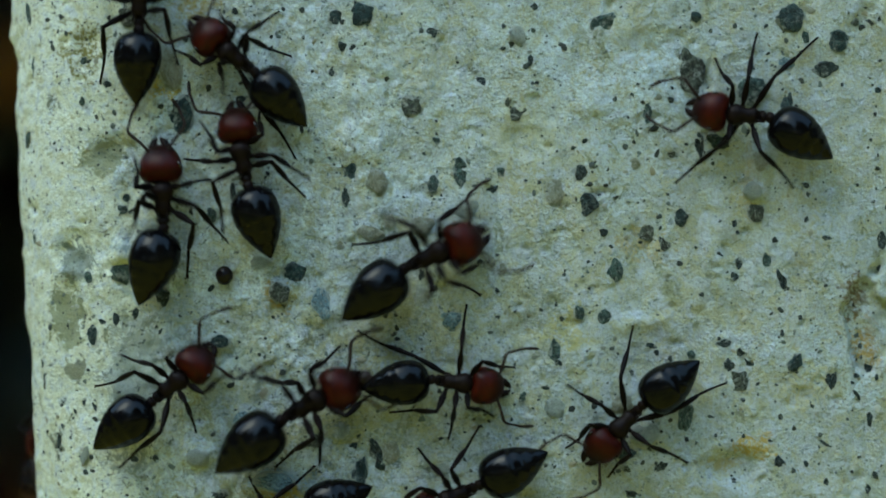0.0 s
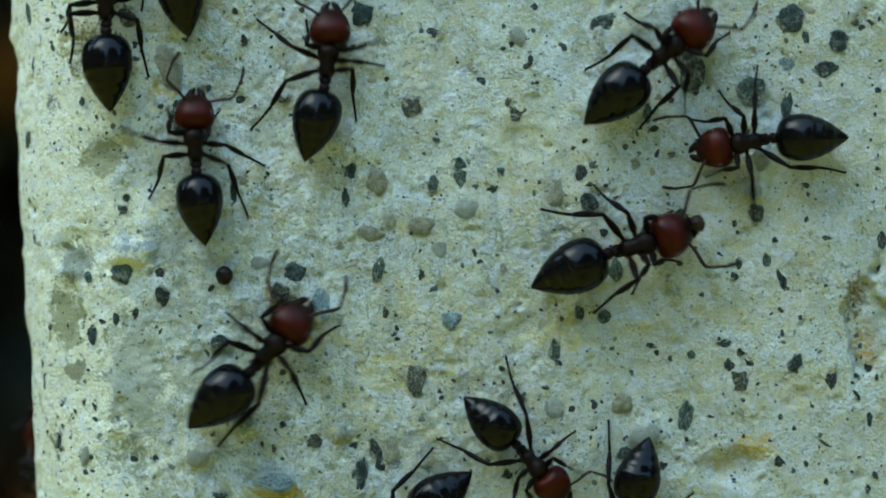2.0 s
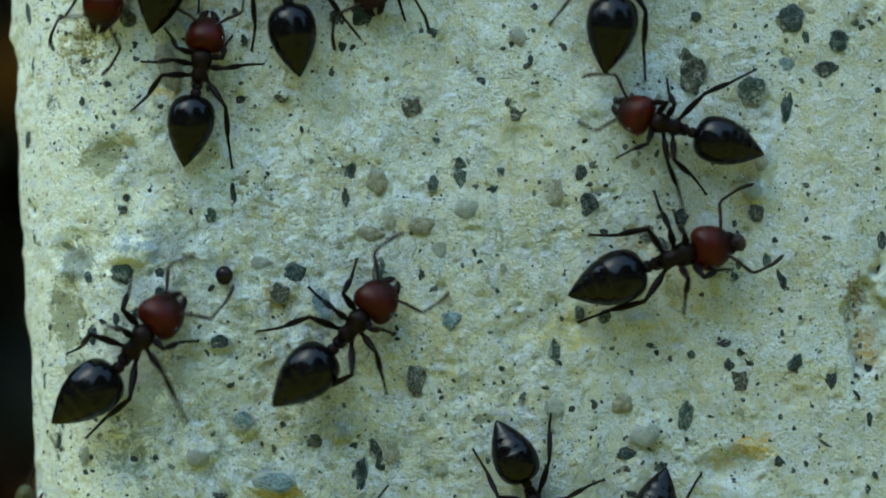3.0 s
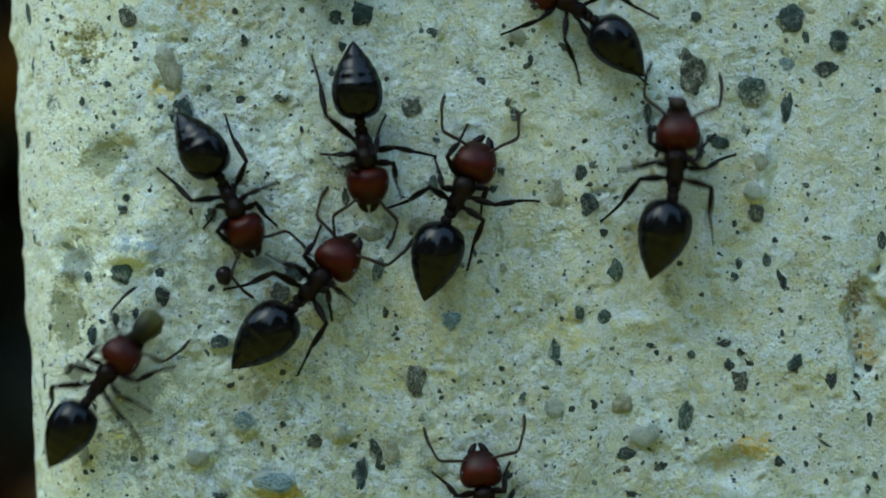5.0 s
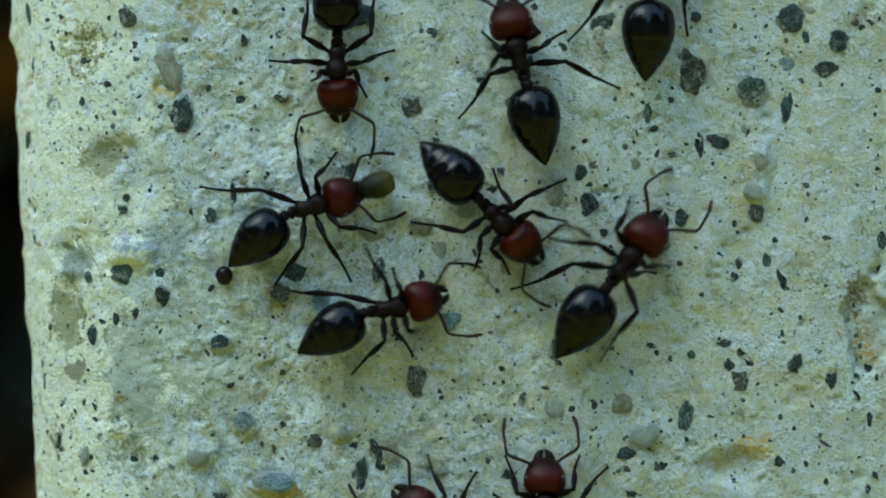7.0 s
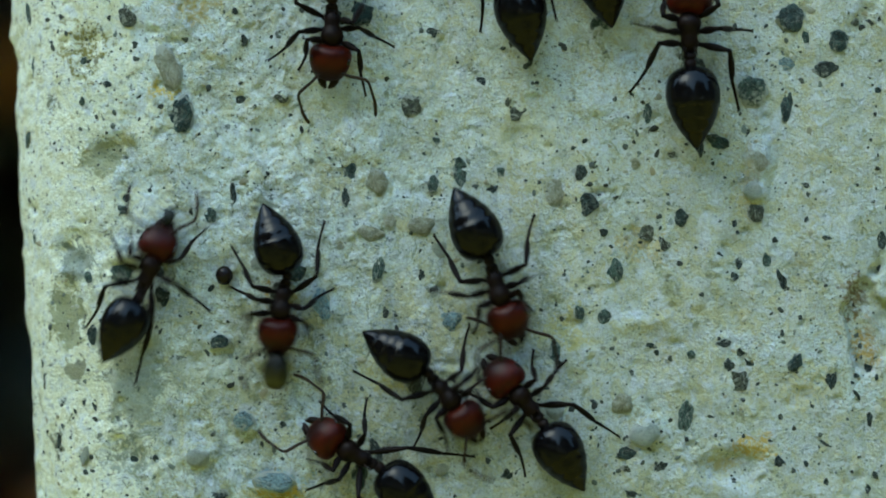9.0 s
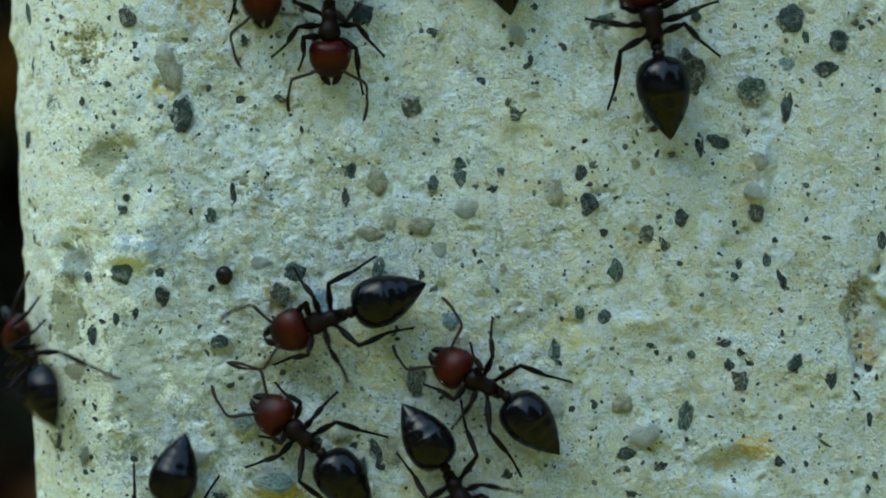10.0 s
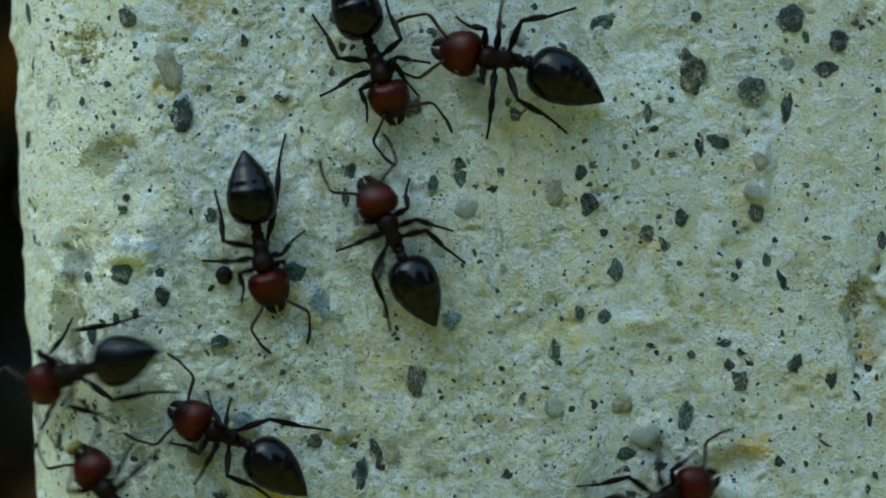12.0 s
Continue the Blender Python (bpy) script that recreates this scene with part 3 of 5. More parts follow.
for spot in [
        (-0.98, 4.45, 0.67, 0.67, -40, 0.3), (2.26, 4.22, 0.67, 0.42, 5), (-5.02, -1.35, 0.60, 0.63, 0), (6.28, 0.54, 0.53, 0.63, 20),
        (6.84, 0.16, 0.35, 0.49, 30), (9.73, 1.14, 0.49, 0.60, 0, 0.4), (7.60, 5.53, 1.02, 1.44, 10), (9.12, -4.10, 0.70, 0.67, 30),
        (5.71, -6.81, 0.46, 0.21, 0), (-0.82, -4.04, 0.63, 0.95, 10), (-3.96, -5.93, 0.42, 0.46, 0), (-5.01, 4.71, 0.46, 0.39, 0),
        (-1.82, -1.96, 0.28, 0.35, 0), (7.11, 2.96, 0.25, 0.25, 0), (-9.78, 7.19, 0.46, 0.67, 25)]:
    pebble(BROWN, *spot)

# small grains between the large ones
for spot in [
        (9.04, 0.81, 0.21, 0.25, -15), (9.12, 0.51, 0.18, 0.14, -11), (11.26, 0.89, 0.14, 0.25, -24), (7.55, 3.26, 0.14, 0.11, 16), (8.39, 2.64, 0.16, 0.14, -5),
        (8.74, 2.21, 0.11, 0.09, 0), (9.47, 3.66, 0.11, 0.39, -21), (8.56, -0.16, 0.26, 0.12, -25), (7.85, 0.05, 0.11, 0.09, -26), (11.05, -2.12, 0.21, 0.16, -29),
        (10.54, -2.61, 0.18, 0.25, -5), (8.65, -2.56, 0.14, 0.11, 5), (12.85, 1.98, 0.12, 0.11, 28), (3.17, -4.29, 0.25, 0.12, -12), (1.59, -4.19, 0.14, 0.21, 21),
        (1.82, -3.71, 0.21, 0.18, 18), (3.57, -3.54, 0.25, 0.21, -27), (4.66, -4.75, 0.28, 0.16, -16), (5.62, -4.19, 0.18, 0.14, 3), (4.69, -5.62, 0.26, 0.11, 4),
        (4.57, -5.85, 0.11, 0.14, -7), (4.80, -6.08, 0.09, 0.16, -13), (0.67, -5.69, 0.14, 0.09, 19), (2.12, -5.29, 0.11, 0.14, -19), (5.71, -5.85, 0.12, 0.18, 22),
        (0.11, -5.15, 0.11, 0.18, -24), (12.80, -3.92, 0.21, 0.14, -14), (12.68, -4.15, 0.16, 0.11, -17), (13.24, -3.70, 0.25, 0.32, 30), (12.82, -4.54, 0.18, 0.35, 29),
        (11.84, -6.02, 0.49, 0.11, -29), (13.38, -7.02, 0.25, 0.25, 23), (13.15, -7.43, 0.21, 0.35, 11), (9.00, -5.10, 0.11, 0.11, 21), (8.30, -5.20, 0.23, 0.09, -14),
        (11.45, -4.85, 0.11, 0.25, 21), (9.33, -5.81, 0.12, 0.14, -13), (8.95, -5.94, 0.12, 0.11, -18), (9.04, -7.25, 0.14, 0.11, -20), (5.88, -7.60, 0.53, 0.18, -11),
        (3.49, -1.73, 0.14, 0.16, -12), (4.48, -0.39, 0.16, 0.09, 10), (6.62, -3.22, 0.16, 0.18, 25), (0.98, -0.12, 0.14, 0.28, 16), (1.68, -0.19, 0.14, 0.11, 24),
        (4.05, 3.13, 0.19, 0.11, 24), (4.40, 3.34, 0.21, 0.14, 26), (2.56, 2.12, 0.11, 0.11, -7), (2.99, 2.08, 0.16, 0.12, -25), (5.62, 0.63, 0.11, 0.11, 24),
        (3.43, 0.61, 0.16, 0.09, 8), (2.82, 7.51, 0.25, 0.21, -9), (1.86, 6.23, 0.19, 0.14, 12), (2.70, 5.83, 0.18, 0.35, -6), (8.30, 6.76, 0.14, 0.14, 2),
        (13.50, 7.11, 0.12, 0.18, -15), (12.36, 5.10, 0.12, 0.16, -19), (-10.40, 5.10, 0.26, 0.21, -15), (-12.31, 6.44, 0.18, 0.12, 0), (-10.30, 6.11, 0.14, 0.14, -13),
        (-9.09, 1.82, 0.16, 0.16, -25), (-13.54, 1.24, 0.16, 0.23, 30), (-10.49, -0.82, 0.16, 0.12, 29), (-7.25, -1.21, 0.35, 0.21, 22), (-10.86, -4.89, 0.14, 0.28, 25),
        (-11.53, -5.06, 0.11, 0.21, 30), (-12.08, -5.50, 0.16, 0.16, 5), (-11.24, -4.80, 0.11, 0.21, 23), (-8.91, -6.50, 0.21, 0.21, -11), (-2.61, -5.76, 0.14, 0.21, -30),
        (-2.78, -6.11, 0.28, 0.18, 28), (-4.97, -5.45, 0.25, 0.21, -12), (-6.25, -5.99, 0.11, 0.11, 6), (-5.53, 2.24, 0.16, 0.12, 15), (-0.60, 2.96, 0.12, 0.11, 26),
        (-1.21, 1.59, 0.11, 0.11, -11), (-13.23, -3.05, 0.12, 0.25, 24), (-8.69, -1.42, 0.46, 0.49, 18)]:
    pebble(DARK, *spot)
for spot in [
        (13.59, -0.51, 0.25, 0.46, 2), (13.45, -3.98, 0.14, 0.25, -18), (11.87, -7.25, 0.18, 0.28, -4), (6.41, -2.99, 0.32, 0.16, -3), (7.85, 7.20, 0.30, 0.32, 8),
        (13.47, 4.92, 0.25, 0.16, -12), (-9.84, 1.59, 0.30, 0.23, -3), (-10.14, -2.17, 0.19, 0.39, -2), (-10.58, -2.26, 0.25, 0.18, -20), (-9.53, -2.00, 0.21, 0.42, -16),
        (-13.06, -3.57, 0.16, 0.39, -11), (-9.61, -6.55, 0.26, 0.23, -14), (-1.91, -6.64, 0.42, 0.49, 22), (-8.74, -0.82, 0.39, 0.46, 21)]:
    pebble(SLATE, *spot)
for spot in [
        (7.67, -3.27, 0.32, 0.28, -28), (2.47, -4.62, 0.21, 0.39, -25), (0.63, -0.51, 0.16, 0.16, -28), (2.78, 6.76, 0.18, 0.18, -1), (11.23, 6.58, 0.21, 0.42, 10),
        (-11.20, 5.80, 0.21, 0.32, -13), (-11.20, 4.57, 0.18, 0.32, 3), (-9.96, 1.24, 0.35, 0.30, 4), (-11.03, -0.86, 0.23, 0.39, 11), (-0.25, 3.34, 0.30, 0.25, 0),
        (-13.46, 7.46, 0.25, 0.74, 14), (-13.31, 5.71, 0.18, 0.63, -9), (-13.69, 3.52, 0.32, 0.81, -21), (-13.33, 0.37, 0.18, 0.53, 13)]:
    pebble(GREEN, *spot)
for spot in [
        (11.23, 1.98, 0.28, 0.18, -18), (10.47, -5.20, 0.16, 0.19, -26), (10.88, -5.55, 0.16, 0.18, -4), (5.36, 1.59, 0.23, 0.12, 28), (2.03, 4.57, 0.19, 0.30, -18),
        (12.71, 7.02, 0.35, 0.25, 10), (-5.24, -6.20, 0.19, 0.30, 10)]:
    pebble(BROWN, *spot)


def build_grit():
    """Fine sand grains bedded in the skin, too many to count."""
    m = Mat("fine_grit")
    pick = m.island()
    col = m.ramp(pick, (0.0, (0.018, 0.022, 0.02)), (0.38, (0.06, 0.07, 0.06)), (0.55, (0.16, 0.19, 0.17)), (0.7, (0.30, 0.27, 0.17)), (0.85, (0.36, 0.37, 0.31)), (1.0, (0.50, 0.52, 0.46)))
    mat = m.done(col, 0.7, 0.3)
    rnd = np.random.RandomState(12)
    count = 6500
    s, z = rnd.uniform(-15.2, 14.5, count), rnd.uniform(-8.6, 8.6, count)
    clump = fractal(s * 0.5, z * 0.5, 111, 4)
    keep = rnd.rand(count) < np.clip((clump - 0.34) * 3.0, 0.12, 1.0)
    s, z = s[keep], z[keep]
    h = relief(s, z)
    base = np.array([(math.cos(a), math.sin(a), 0) for a in np.linspace(0, 2 * math.pi, 8)[:7]] + [(0.5, 0, 0.6), (-0.3, 0.4, 0.6), (-0.3, -0.4, 0.6)], float)
    tris = [(0, 1, 7), (1, 8, 7), (1, 2, 8), (2, 3, 8), (3, 4, 9), (3, 9, 8), (4, 5, 9), (5, 6, 9), (6, 0, 7), (6, 7, 9), (7, 8, 9)]
    verts, faces = [], []
    for sk, zk, hk in zip(s, z, h):
        p, n, t = place(sk, zk)
        r = min(0.018 + 0.024 * rnd.exponential(), 0.12)
        q = base * (rnd.uniform(0.55, 1.35, (10, 1))) * (r, r * rnd.uniform(0.6, 1.6), r * 0.5)
        a = rnd.uniform(0, 6.28)
        c, d = math.cos(a), math.sin(a)
        up = n.cross(t)
        k = len(verts)
        for x, y, w in q:
            v = p + t * (x * c - y * d) + up * (x * d + y * c) + n * (w + hk - 0.05 * r)
            verts.append(tuple(v * MM))
        faces += [(i + k, j + k, l + k) for i, j, l in tris]
    me = bpy.data.meshes.new("grit")
    me.from_pydata(verts, [], faces)
    ob = link_mesh("grit", me, mat, post)
    return tagged(ob, kind="stuff")


build_grit()

# ---- surroundings ----
def ground_material():
    m = Mat("grass_with_sunlit_patches", 1.0)
    n = m.noise(9.0, 6, 0.7)
    green = m.mix(m.ramp(n, (0.35, 0), (0.65, 1)), (0.04, 0.05, 0.012), (0.11, 0.12, 0.025))
    # bright yellow standing in for sunlit grass, to bounce warm light up
    straw = m.mix(m.ramp(n, (0.35, 0), (0.65, 1)), (0.56, 0.43, 0.05), (0.74, 0.59, 0.10))
    patch = m.ramp(m.noise(2.0, 6, 0.65, 0.5), (0.40, 0), (0.46, 1))
    m.bump(m.noise(60.0, 4, 0.7), 8.0)
    return m.done(m.mix(patch, green, straw), 0.9, 0.2)


def build_ground():
    bm = bmesh.new()
    bmesh.ops.create_grid(bm, x_segments=60, y_segments=60, size=1.0)
    for v in bm.verts:
        r = max(abs(v.co.x), abs(v.co.y))
        v.co *= 0.6 + 40 * r ** 3
        v.co.z = -0.40 + 0.02 * noise.noise(v.co * 1.3)
    return tagged(part("ground", bm, ground_material()), "unseen grass round the post, with yellow patches coloured as sunlit", "grass", kind="structure")


build_ground()


def build_hedge():
    """Shaded shrubs, twigs and litter behind the post."""
    m = Mat("shaded_foliage", 1.0)
    col = m.ramp(m.island(), (0.0, (0.022, 0.032, 0.020)), (0.6, (0.035, 0.045, 0.026)), (0.65, (0.09, 0.045, 0.022)), (1.0, (0.11, 0.055, 0.026)))
    mat = m.done(col, 0.8, 0.2)
    m = Mat("hedge_leaves_and_litter", 1.0)
    col = m.ramp(m.island(), (0.0, (0.11, 0.135, 0.11)), (0.55, (0.13, 0.145, 0.11)), (0.6, (0.25, 0.13, 0.065)), (1.0, (0.30, 0.155, 0.08)))
    near_mat = m.done(col, 0.8, 0.2)
    rnd = random.Random(8)
    verts, faces = [], []

    def leaf(x, y, z, l, w):
        a = Matrix.Rotation(rnd.uniform(0, 6.28), 3, "Z") @ Matrix.Rotation(rnd.uniform(-1.3, 1.3), 3, "X")
        k = len(verts)
        for q in ((0, 0, 0), (w, l * 0.4, 0.01), (0, l, -0.01), (-w, l * 0.4, 0.01)):
            verts.append(tuple(Vector((x, y, z)) + a @ Vector(q)))
        faces.extend([(k, k + 1, k + 2), (k, k + 2, k + 3)])
    for _ in range(30000):
        x, z = rnd.uniform(-1.8, 1.2), rnd.uniform(-0.45, 0.62)
        y = 0.55 + 0.9 * rnd.random() ** 1.5 + 0.12 * math.sin(x * 5.1 + z * 4) + max(0, z - 0.45)
        leaf(x, y, z, rnd.uniform(0.05, 0.11), rnd.uniform(0.02, 0.045))
    me = bpy.data.meshes.new("hedge")
    me.from_pydata(verts, [], faces)
    tagged(link_mesh("hedge", me, near_mat, smooth=False), "dark shaded leafy hedge behind the post", "hedge", kind="stuff")
    # unseen belt of trees, added all round to block the low sky
    verts.clear()
    faces.clear()
    for _ in range(16000):
        a, h = rnd.uniform(0, 6.283), 3.4 * rnd.random() ** 0.8
        r = 3.6 + 0.5 * math.sin(a * 7) + rnd.uniform(-0.4, 0.8)
        if h < 2.7 + 0.7 * math.sin(a * 5 + 1) + 0.4 * math.sin(a * 13):
            leaf(r * math.cos(a), r * math.sin(a), h - 0.45, rnd.uniform(0.2, 0.42), rnd.uniform(0.1, 0.18))
    me = bpy.data.meshes.new("tree_belt")
    me.from_pydata(verts, [], faces)
    ob = link_mesh("tree_belt", me, mat, smooth=False)
    return tagged(ob, "unseen belt of dark leafy trees added to block low sky", "trees", kind="stuff")


build_hedge()


# ---- ants ----
def loft(bm, rows, seg=16, squash=1.0):
    """A closed body along y: rows of (y, z, half-width, half-height)."""
    rings = []
    for y, z, rx, rz in rows:
        ring = []
        for i in range(seg):
            a = 2 * math.pi * i / seg
            c, s = math.cos(a), math.sin(a)
            ring.append(bm.verts.new((rx * c * MM, y * MM, (z + rz * s * (squash if s < 0 else 1.0)) * MM)))
        rings.append(ring)
    for p, q in zip(rings, rings[1:]):
        for i in range(seg):
            bm.faces.new((p[i], p[(i + 1) % seg], q[(i + 1) % seg], q[i]))
    bm.faces.new(rings[0][::-1])
    bm.faces.new(rings[-1])


def limb(bm, pts, seg=8):
    """A tapering tube through points (x, y, z, radius)."""
    rings = []
    for k, (x, y, z, r) in enumerate(pts):
        p = Vector((x, y, z))
        a = Vector(pts[max(k - 1, 0)][:3])
        b = Vector(pts[min(k + 1, len(pts) - 1)][:3])
        q = (b - a).normalized().to_track_quat("Y", "Z").to_matrix()
        rings.append([bm.verts.new((p + q @ Vector((r * math.cos(2 * math.pi * i / seg), 0, r * math.sin(2 * math.pi * i / seg)))) * MM) for i in range(seg)])
    for p, q in zip(rings, rings[1:]):
        for i in range(seg):
            bm.faces.new((p[i], p[(i + 1) % seg], q[(i + 1) % seg], q[i]))
    bm.faces.new(rings[0][::-1])
    bm.faces.new(rings[-1])


BODY_Z = 0.72        # height of the trunk over the skin
NECK = Vector((0, 0.46, BODY_Z + 0.02))
WAIST = Vector((0, -1.02, BODY_Z + 0.10))
FEMUR, SHIN = 1.12, 1.86
HIPS = {("front", 1): (0.20, 0.34), ("middle", 1): (0.22, -0.02), ("hind", 1): (0.19, -0.36)}
FEET = {"front": (1.05, 1.45), "middle": (1.95, 0.35), "hind": (1.40, -2.35)}
LENGTH = {"front": 0.92, "middle": 1.02, "hind": 1.24}


def build_ant():
    ant = new("ant")
    # trunk
    bm = bmesh.new()
    loft(bm, [(0.54, .02, .10, .10), (0.49, .03, .22, .18), (0.38, .05, .32, .26), (0.24, .06, .375, .30), (0.08, .05, .345, .29), (-.06, .02, .27, .24),
              (-.16, .01, .245, .23), (-.28, .02, .265, .24), (-.42, .02, .27, .23), (-.54, -.02, .22, .19), (-.63, -.05, .13, .12)], 16)
    for side in (1, -1):
        limb(bm, [(.13 * side, -.46, .14, .05), (.17 * side, -.62, .22, .03), (.20 * side, -.76, .27, .006)], 6)
    bm.transform(Matrix.Translation((0, 0, BODY_Z * MM)))
    part("trunk", bm, MESO, ant)
    # the two waist knots
    bm = bmesh.new()
    loft(bm, [(-.57, -.05, .10, .08), (-.65, -.02, .17, .11), (-.75, .02, .20, .14), (-.84, .02, .13, .11)], 12)
    bm.transform(Matrix.Translation((0, 0, BODY_Z * MM)))
    part("petiole", bm, MESO, ant)
    bm = bmesh.new()
    loft(bm, [(-.81, .03, .10, .08), (-.88, .06, .18, .14), (-.97, .08, .19, .15), (-1.10, .09, .13, .12)], 12)
    bm.transform(Matrix.Translation((0, 0, BODY_Z * MM)))
    part("postpetiole", bm, MESO, ant)
    # gaster, heart-shaped, with four overlapping plates
    bm = bmesh.new()
    outline = [(0, .13), (.02, .33), (.05, .50), (.10, .64), (.17, .735), (.26, .785), (.36, .80), (.46, .775), (.50, .755), (.506, .73), (.58, .685), (.66, .61),
               (.666, .585), (.74, .50), (.80, .41), (.806, .385), (.87, .285), (.93, .17), (.97, .09), (1.0, .015)]
    loft(bm, [(-2.45 * u, -.02 - 0.10 * u + 0.12 * math.sin(u * 3.1), r, r * 0.84) for u, r in outline], 28, 0.85)
    gaster = part("gaster", bm, GASTER, ant, "glossy black heart-shaped abdomen with a pointed tip")
    gaster.location = WAIST * MM
    # head with its own parts
    bm = bmesh.new()
    loft(bm, [(-.02, 0, .16, .10), (.005, 0, .38, .22), (.05, 0, .50, .31), (.14, .01, .585, .40), (.28, .02, .635, .455), (.44, .02, .640, .465), (.60, .01, .615, .44),
              (.76, -.01, .56, .38), (.90, -.04, .485, .30), (1.0, -.06, .41, .23), (1.08, -.08, .32, .15), (1.13, -.09, .18, .06)], 24)
    # the back of the head is slightly hollowed in the middle
    for v in bm.verts:
        v.co.y += 0.07 * MM * max(0.0, 1 - abs(v.co.x) / (0.34 * MM)) * max(0.0, 1 - v.co.y / (0.35 * MM))
    bm.transform(Matrix.Diagonal((1.06, 1.06, 1.06, 1)))
    head = part("head", bm, RED, ant, "rounded red-brown head")
    head.location = NECK * MM
    for side in (1, -1):
        bm = bmesh.new()
        bmesh.ops.create_uvsphere(bm, u_segments=12, v_segments=8, radius=0.115 * MM)
        bm.transform(Matrix.Translation(Vector((.565 * side, .50, .20)) * MM) @ pose(0, 0, 0, 0, 35 * side, 0) @ Matrix.Diagonal((.55, 1.1, .9, 1)))
        part("eye", bm, EYE_MAT, head, "small black eye")
        bm = bmesh.new()
        limb(bm, [(.24 * side, .98, -.08, .13), (.21 * side, 1.16, -.10, .14), (.14 * side, 1.32, -.12, .11), (.04 * side, 1.43, -.13, .04)], 8)
        part("mandible", bm, MESO, head, "dark toothed jaw")
        bm = bmesh.new()
        limb(bm, [(0, 0, 0, .056), (.12, .06, .05, .046), (.45, .20, .13, .050), (.80, .31, .13, .060), (.93, .36, .12, .056), (1.01, .44, .10, .044), (1.05, .58, .04, .044),
                  (1.07, .70, -.02, .040), (1.09, .82, -.08, .047), (1.10, .88, -.11, .041), (1.13, 1.02, -.18, .055), (1.135, 1.08, -.21, .049), (1.13, 1.22, -.27, .066), (1.13, 1.28, -.30, .060),
                  (1.11, 1.45, -.37, .056), (1.10, 1.54, -.40, .016)], 8)
        if side < 0:
            bm.transform(Matrix.Diagonal((-1, 1, 1, 1)))
        antenna = part("antenna", bm, FEELER, head, "elbowed brown antenna")
        antenna.location = Vector((.22 * side, .86, .12)) * MM
    # six legs: thigh with the shin and foot jointed to it
    for side in (1, -1):
        for row in ("front", "middle", "hind"):
            bm = bmesh.new()
            limb(bm, [(0, -.10, -.02, .10), (0, .02, 0, .115), (0, .13, 0, .068), (0, .22, 0, .066), (0, .48, .01, .118), (0, .74, .01, .106), (0, 1.0, 0, .068), (0, FEMUR + .02, 0, .062)], 10)
            bm.transform(Matrix.Diagonal((1, LENGTH[row], 1, 1)))
            thigh = part("thigh", bm, LEG, ant)
            x, y = HIPS[(row, 1)]
            thigh.location = Vector((x * side, y, BODY_Z - .14)) * MM
            thigh["row"], thigh["side"] = row, side
            bm = bmesh.new()
            limb(bm, [(0, -.02, 0, .064), (0, .10, -.01, .068), (0, .42, -.035, .098), (0, .70, -.07, .094), (0, .90, -.11, .066), (0, .97, -.125, .047)], 10)
            # the foot in five joints, laid flatter than the shin, with its claw
            limb(bm, [(0, .95, -.12, .048), (0, 1.04, -.12, .054), (0, 1.26, -.09, .048), (.005, 1.29, -.088, .040), (.008, 1.40, -.07, .046), (.012, 1.43, -.066, .038), (.016, 1.53, -.05, .044),
                      (.02, 1.56, -.046, .037), (.025, 1.65, -.03, .043), (.03, 1.68, -.026, .036), (.04, 1.79, 0, .044), (.045, 1.82, .0, .03)], 8)
            for spread in (-1, 1):
                limb(bm, [(.04, 1.79, .01, .026), (.04 + .04 * spread, 1.85, .01, .022), (.04 + .05 * spread, SHIN + .02, -.03, .008)], 6)
            bm.transform(Matrix.Diagonal((1, LENGTH[row], 1, 1)))
            shin = part("shin", bm, LEG, thigh)
            shin.location = (0, FEMUR * LENGTH[row] * MM, 0)
    return ant


first = build_ant()
SIZES = dict(ant_a=0.936, ant_b=0.925, ant_c=0.991, ant_d=0.941, ant_e=0.917, ant_f=1.039, ant_g=1.006, ant_r=0.921, ant_i=0.869, ant_j=0.889, ant_k=0.932, ant_l=0.909, ant_m=1.023, ant_n=1.057, ant_u=0.987, ant_v=0.947, ant_p=0.934, ant_z=0.914, ant_s=0.967, ant_w=0.961, ant_x=0.961, ant_y=0.96, ant_bb=0.959, ant_cc=0.956)
ants = {}
for who, size in SIZES.items():
    ant = first if not ants else copy_thing(first, Matrix())
    ant.scale = (size, size, size)
    note = {"ant_p": " carrying a soft olive morsel in its jaws", "ant_bb": " carrying a yellow crumb", "ant_f": " holding a tiny dark bit of food", "ant_z": " holding a grey-black food bit"}.get(who, "")
    kind = "ant with a red-brown head and glossy black pointed abdomen" if not note else "red-headed black ant"
    tagged(ant, ("large " if size > 1.0 else "small ") + kind + note, "ant", "ants on the post")
    ants[who] = ant


def build_seed():
    bm = bmesh.new()
    bmesh.ops.create_uvsphere(bm, u_segments=20, v_segments=14, radius=0.27 * MM)
    for v in bm.verts:
        v.co.y *= 1.12
        v.co += v.co.normalized() * 0.015 * MM * noise.noise(v.co * 9000)
    seed = part("black_seed", bm, chitin("black_seed_coat", (0.006, 0.005, 0.005), (0.016, 0.012, 0.010), 0.2, 0.0, 0.004, 5.0, 0.2))
    p, n, t = skin(-6.77, -0.82)
    seed.matrix_world = Matrix.Translation(p + n * 0.17 * MM) @ Matrix((t, n.cross(t), n)).transposed().to_4x4()
    return tagged(seed, "tiny round glossy black seed stuck on the concrete", "seed")


build_seed()


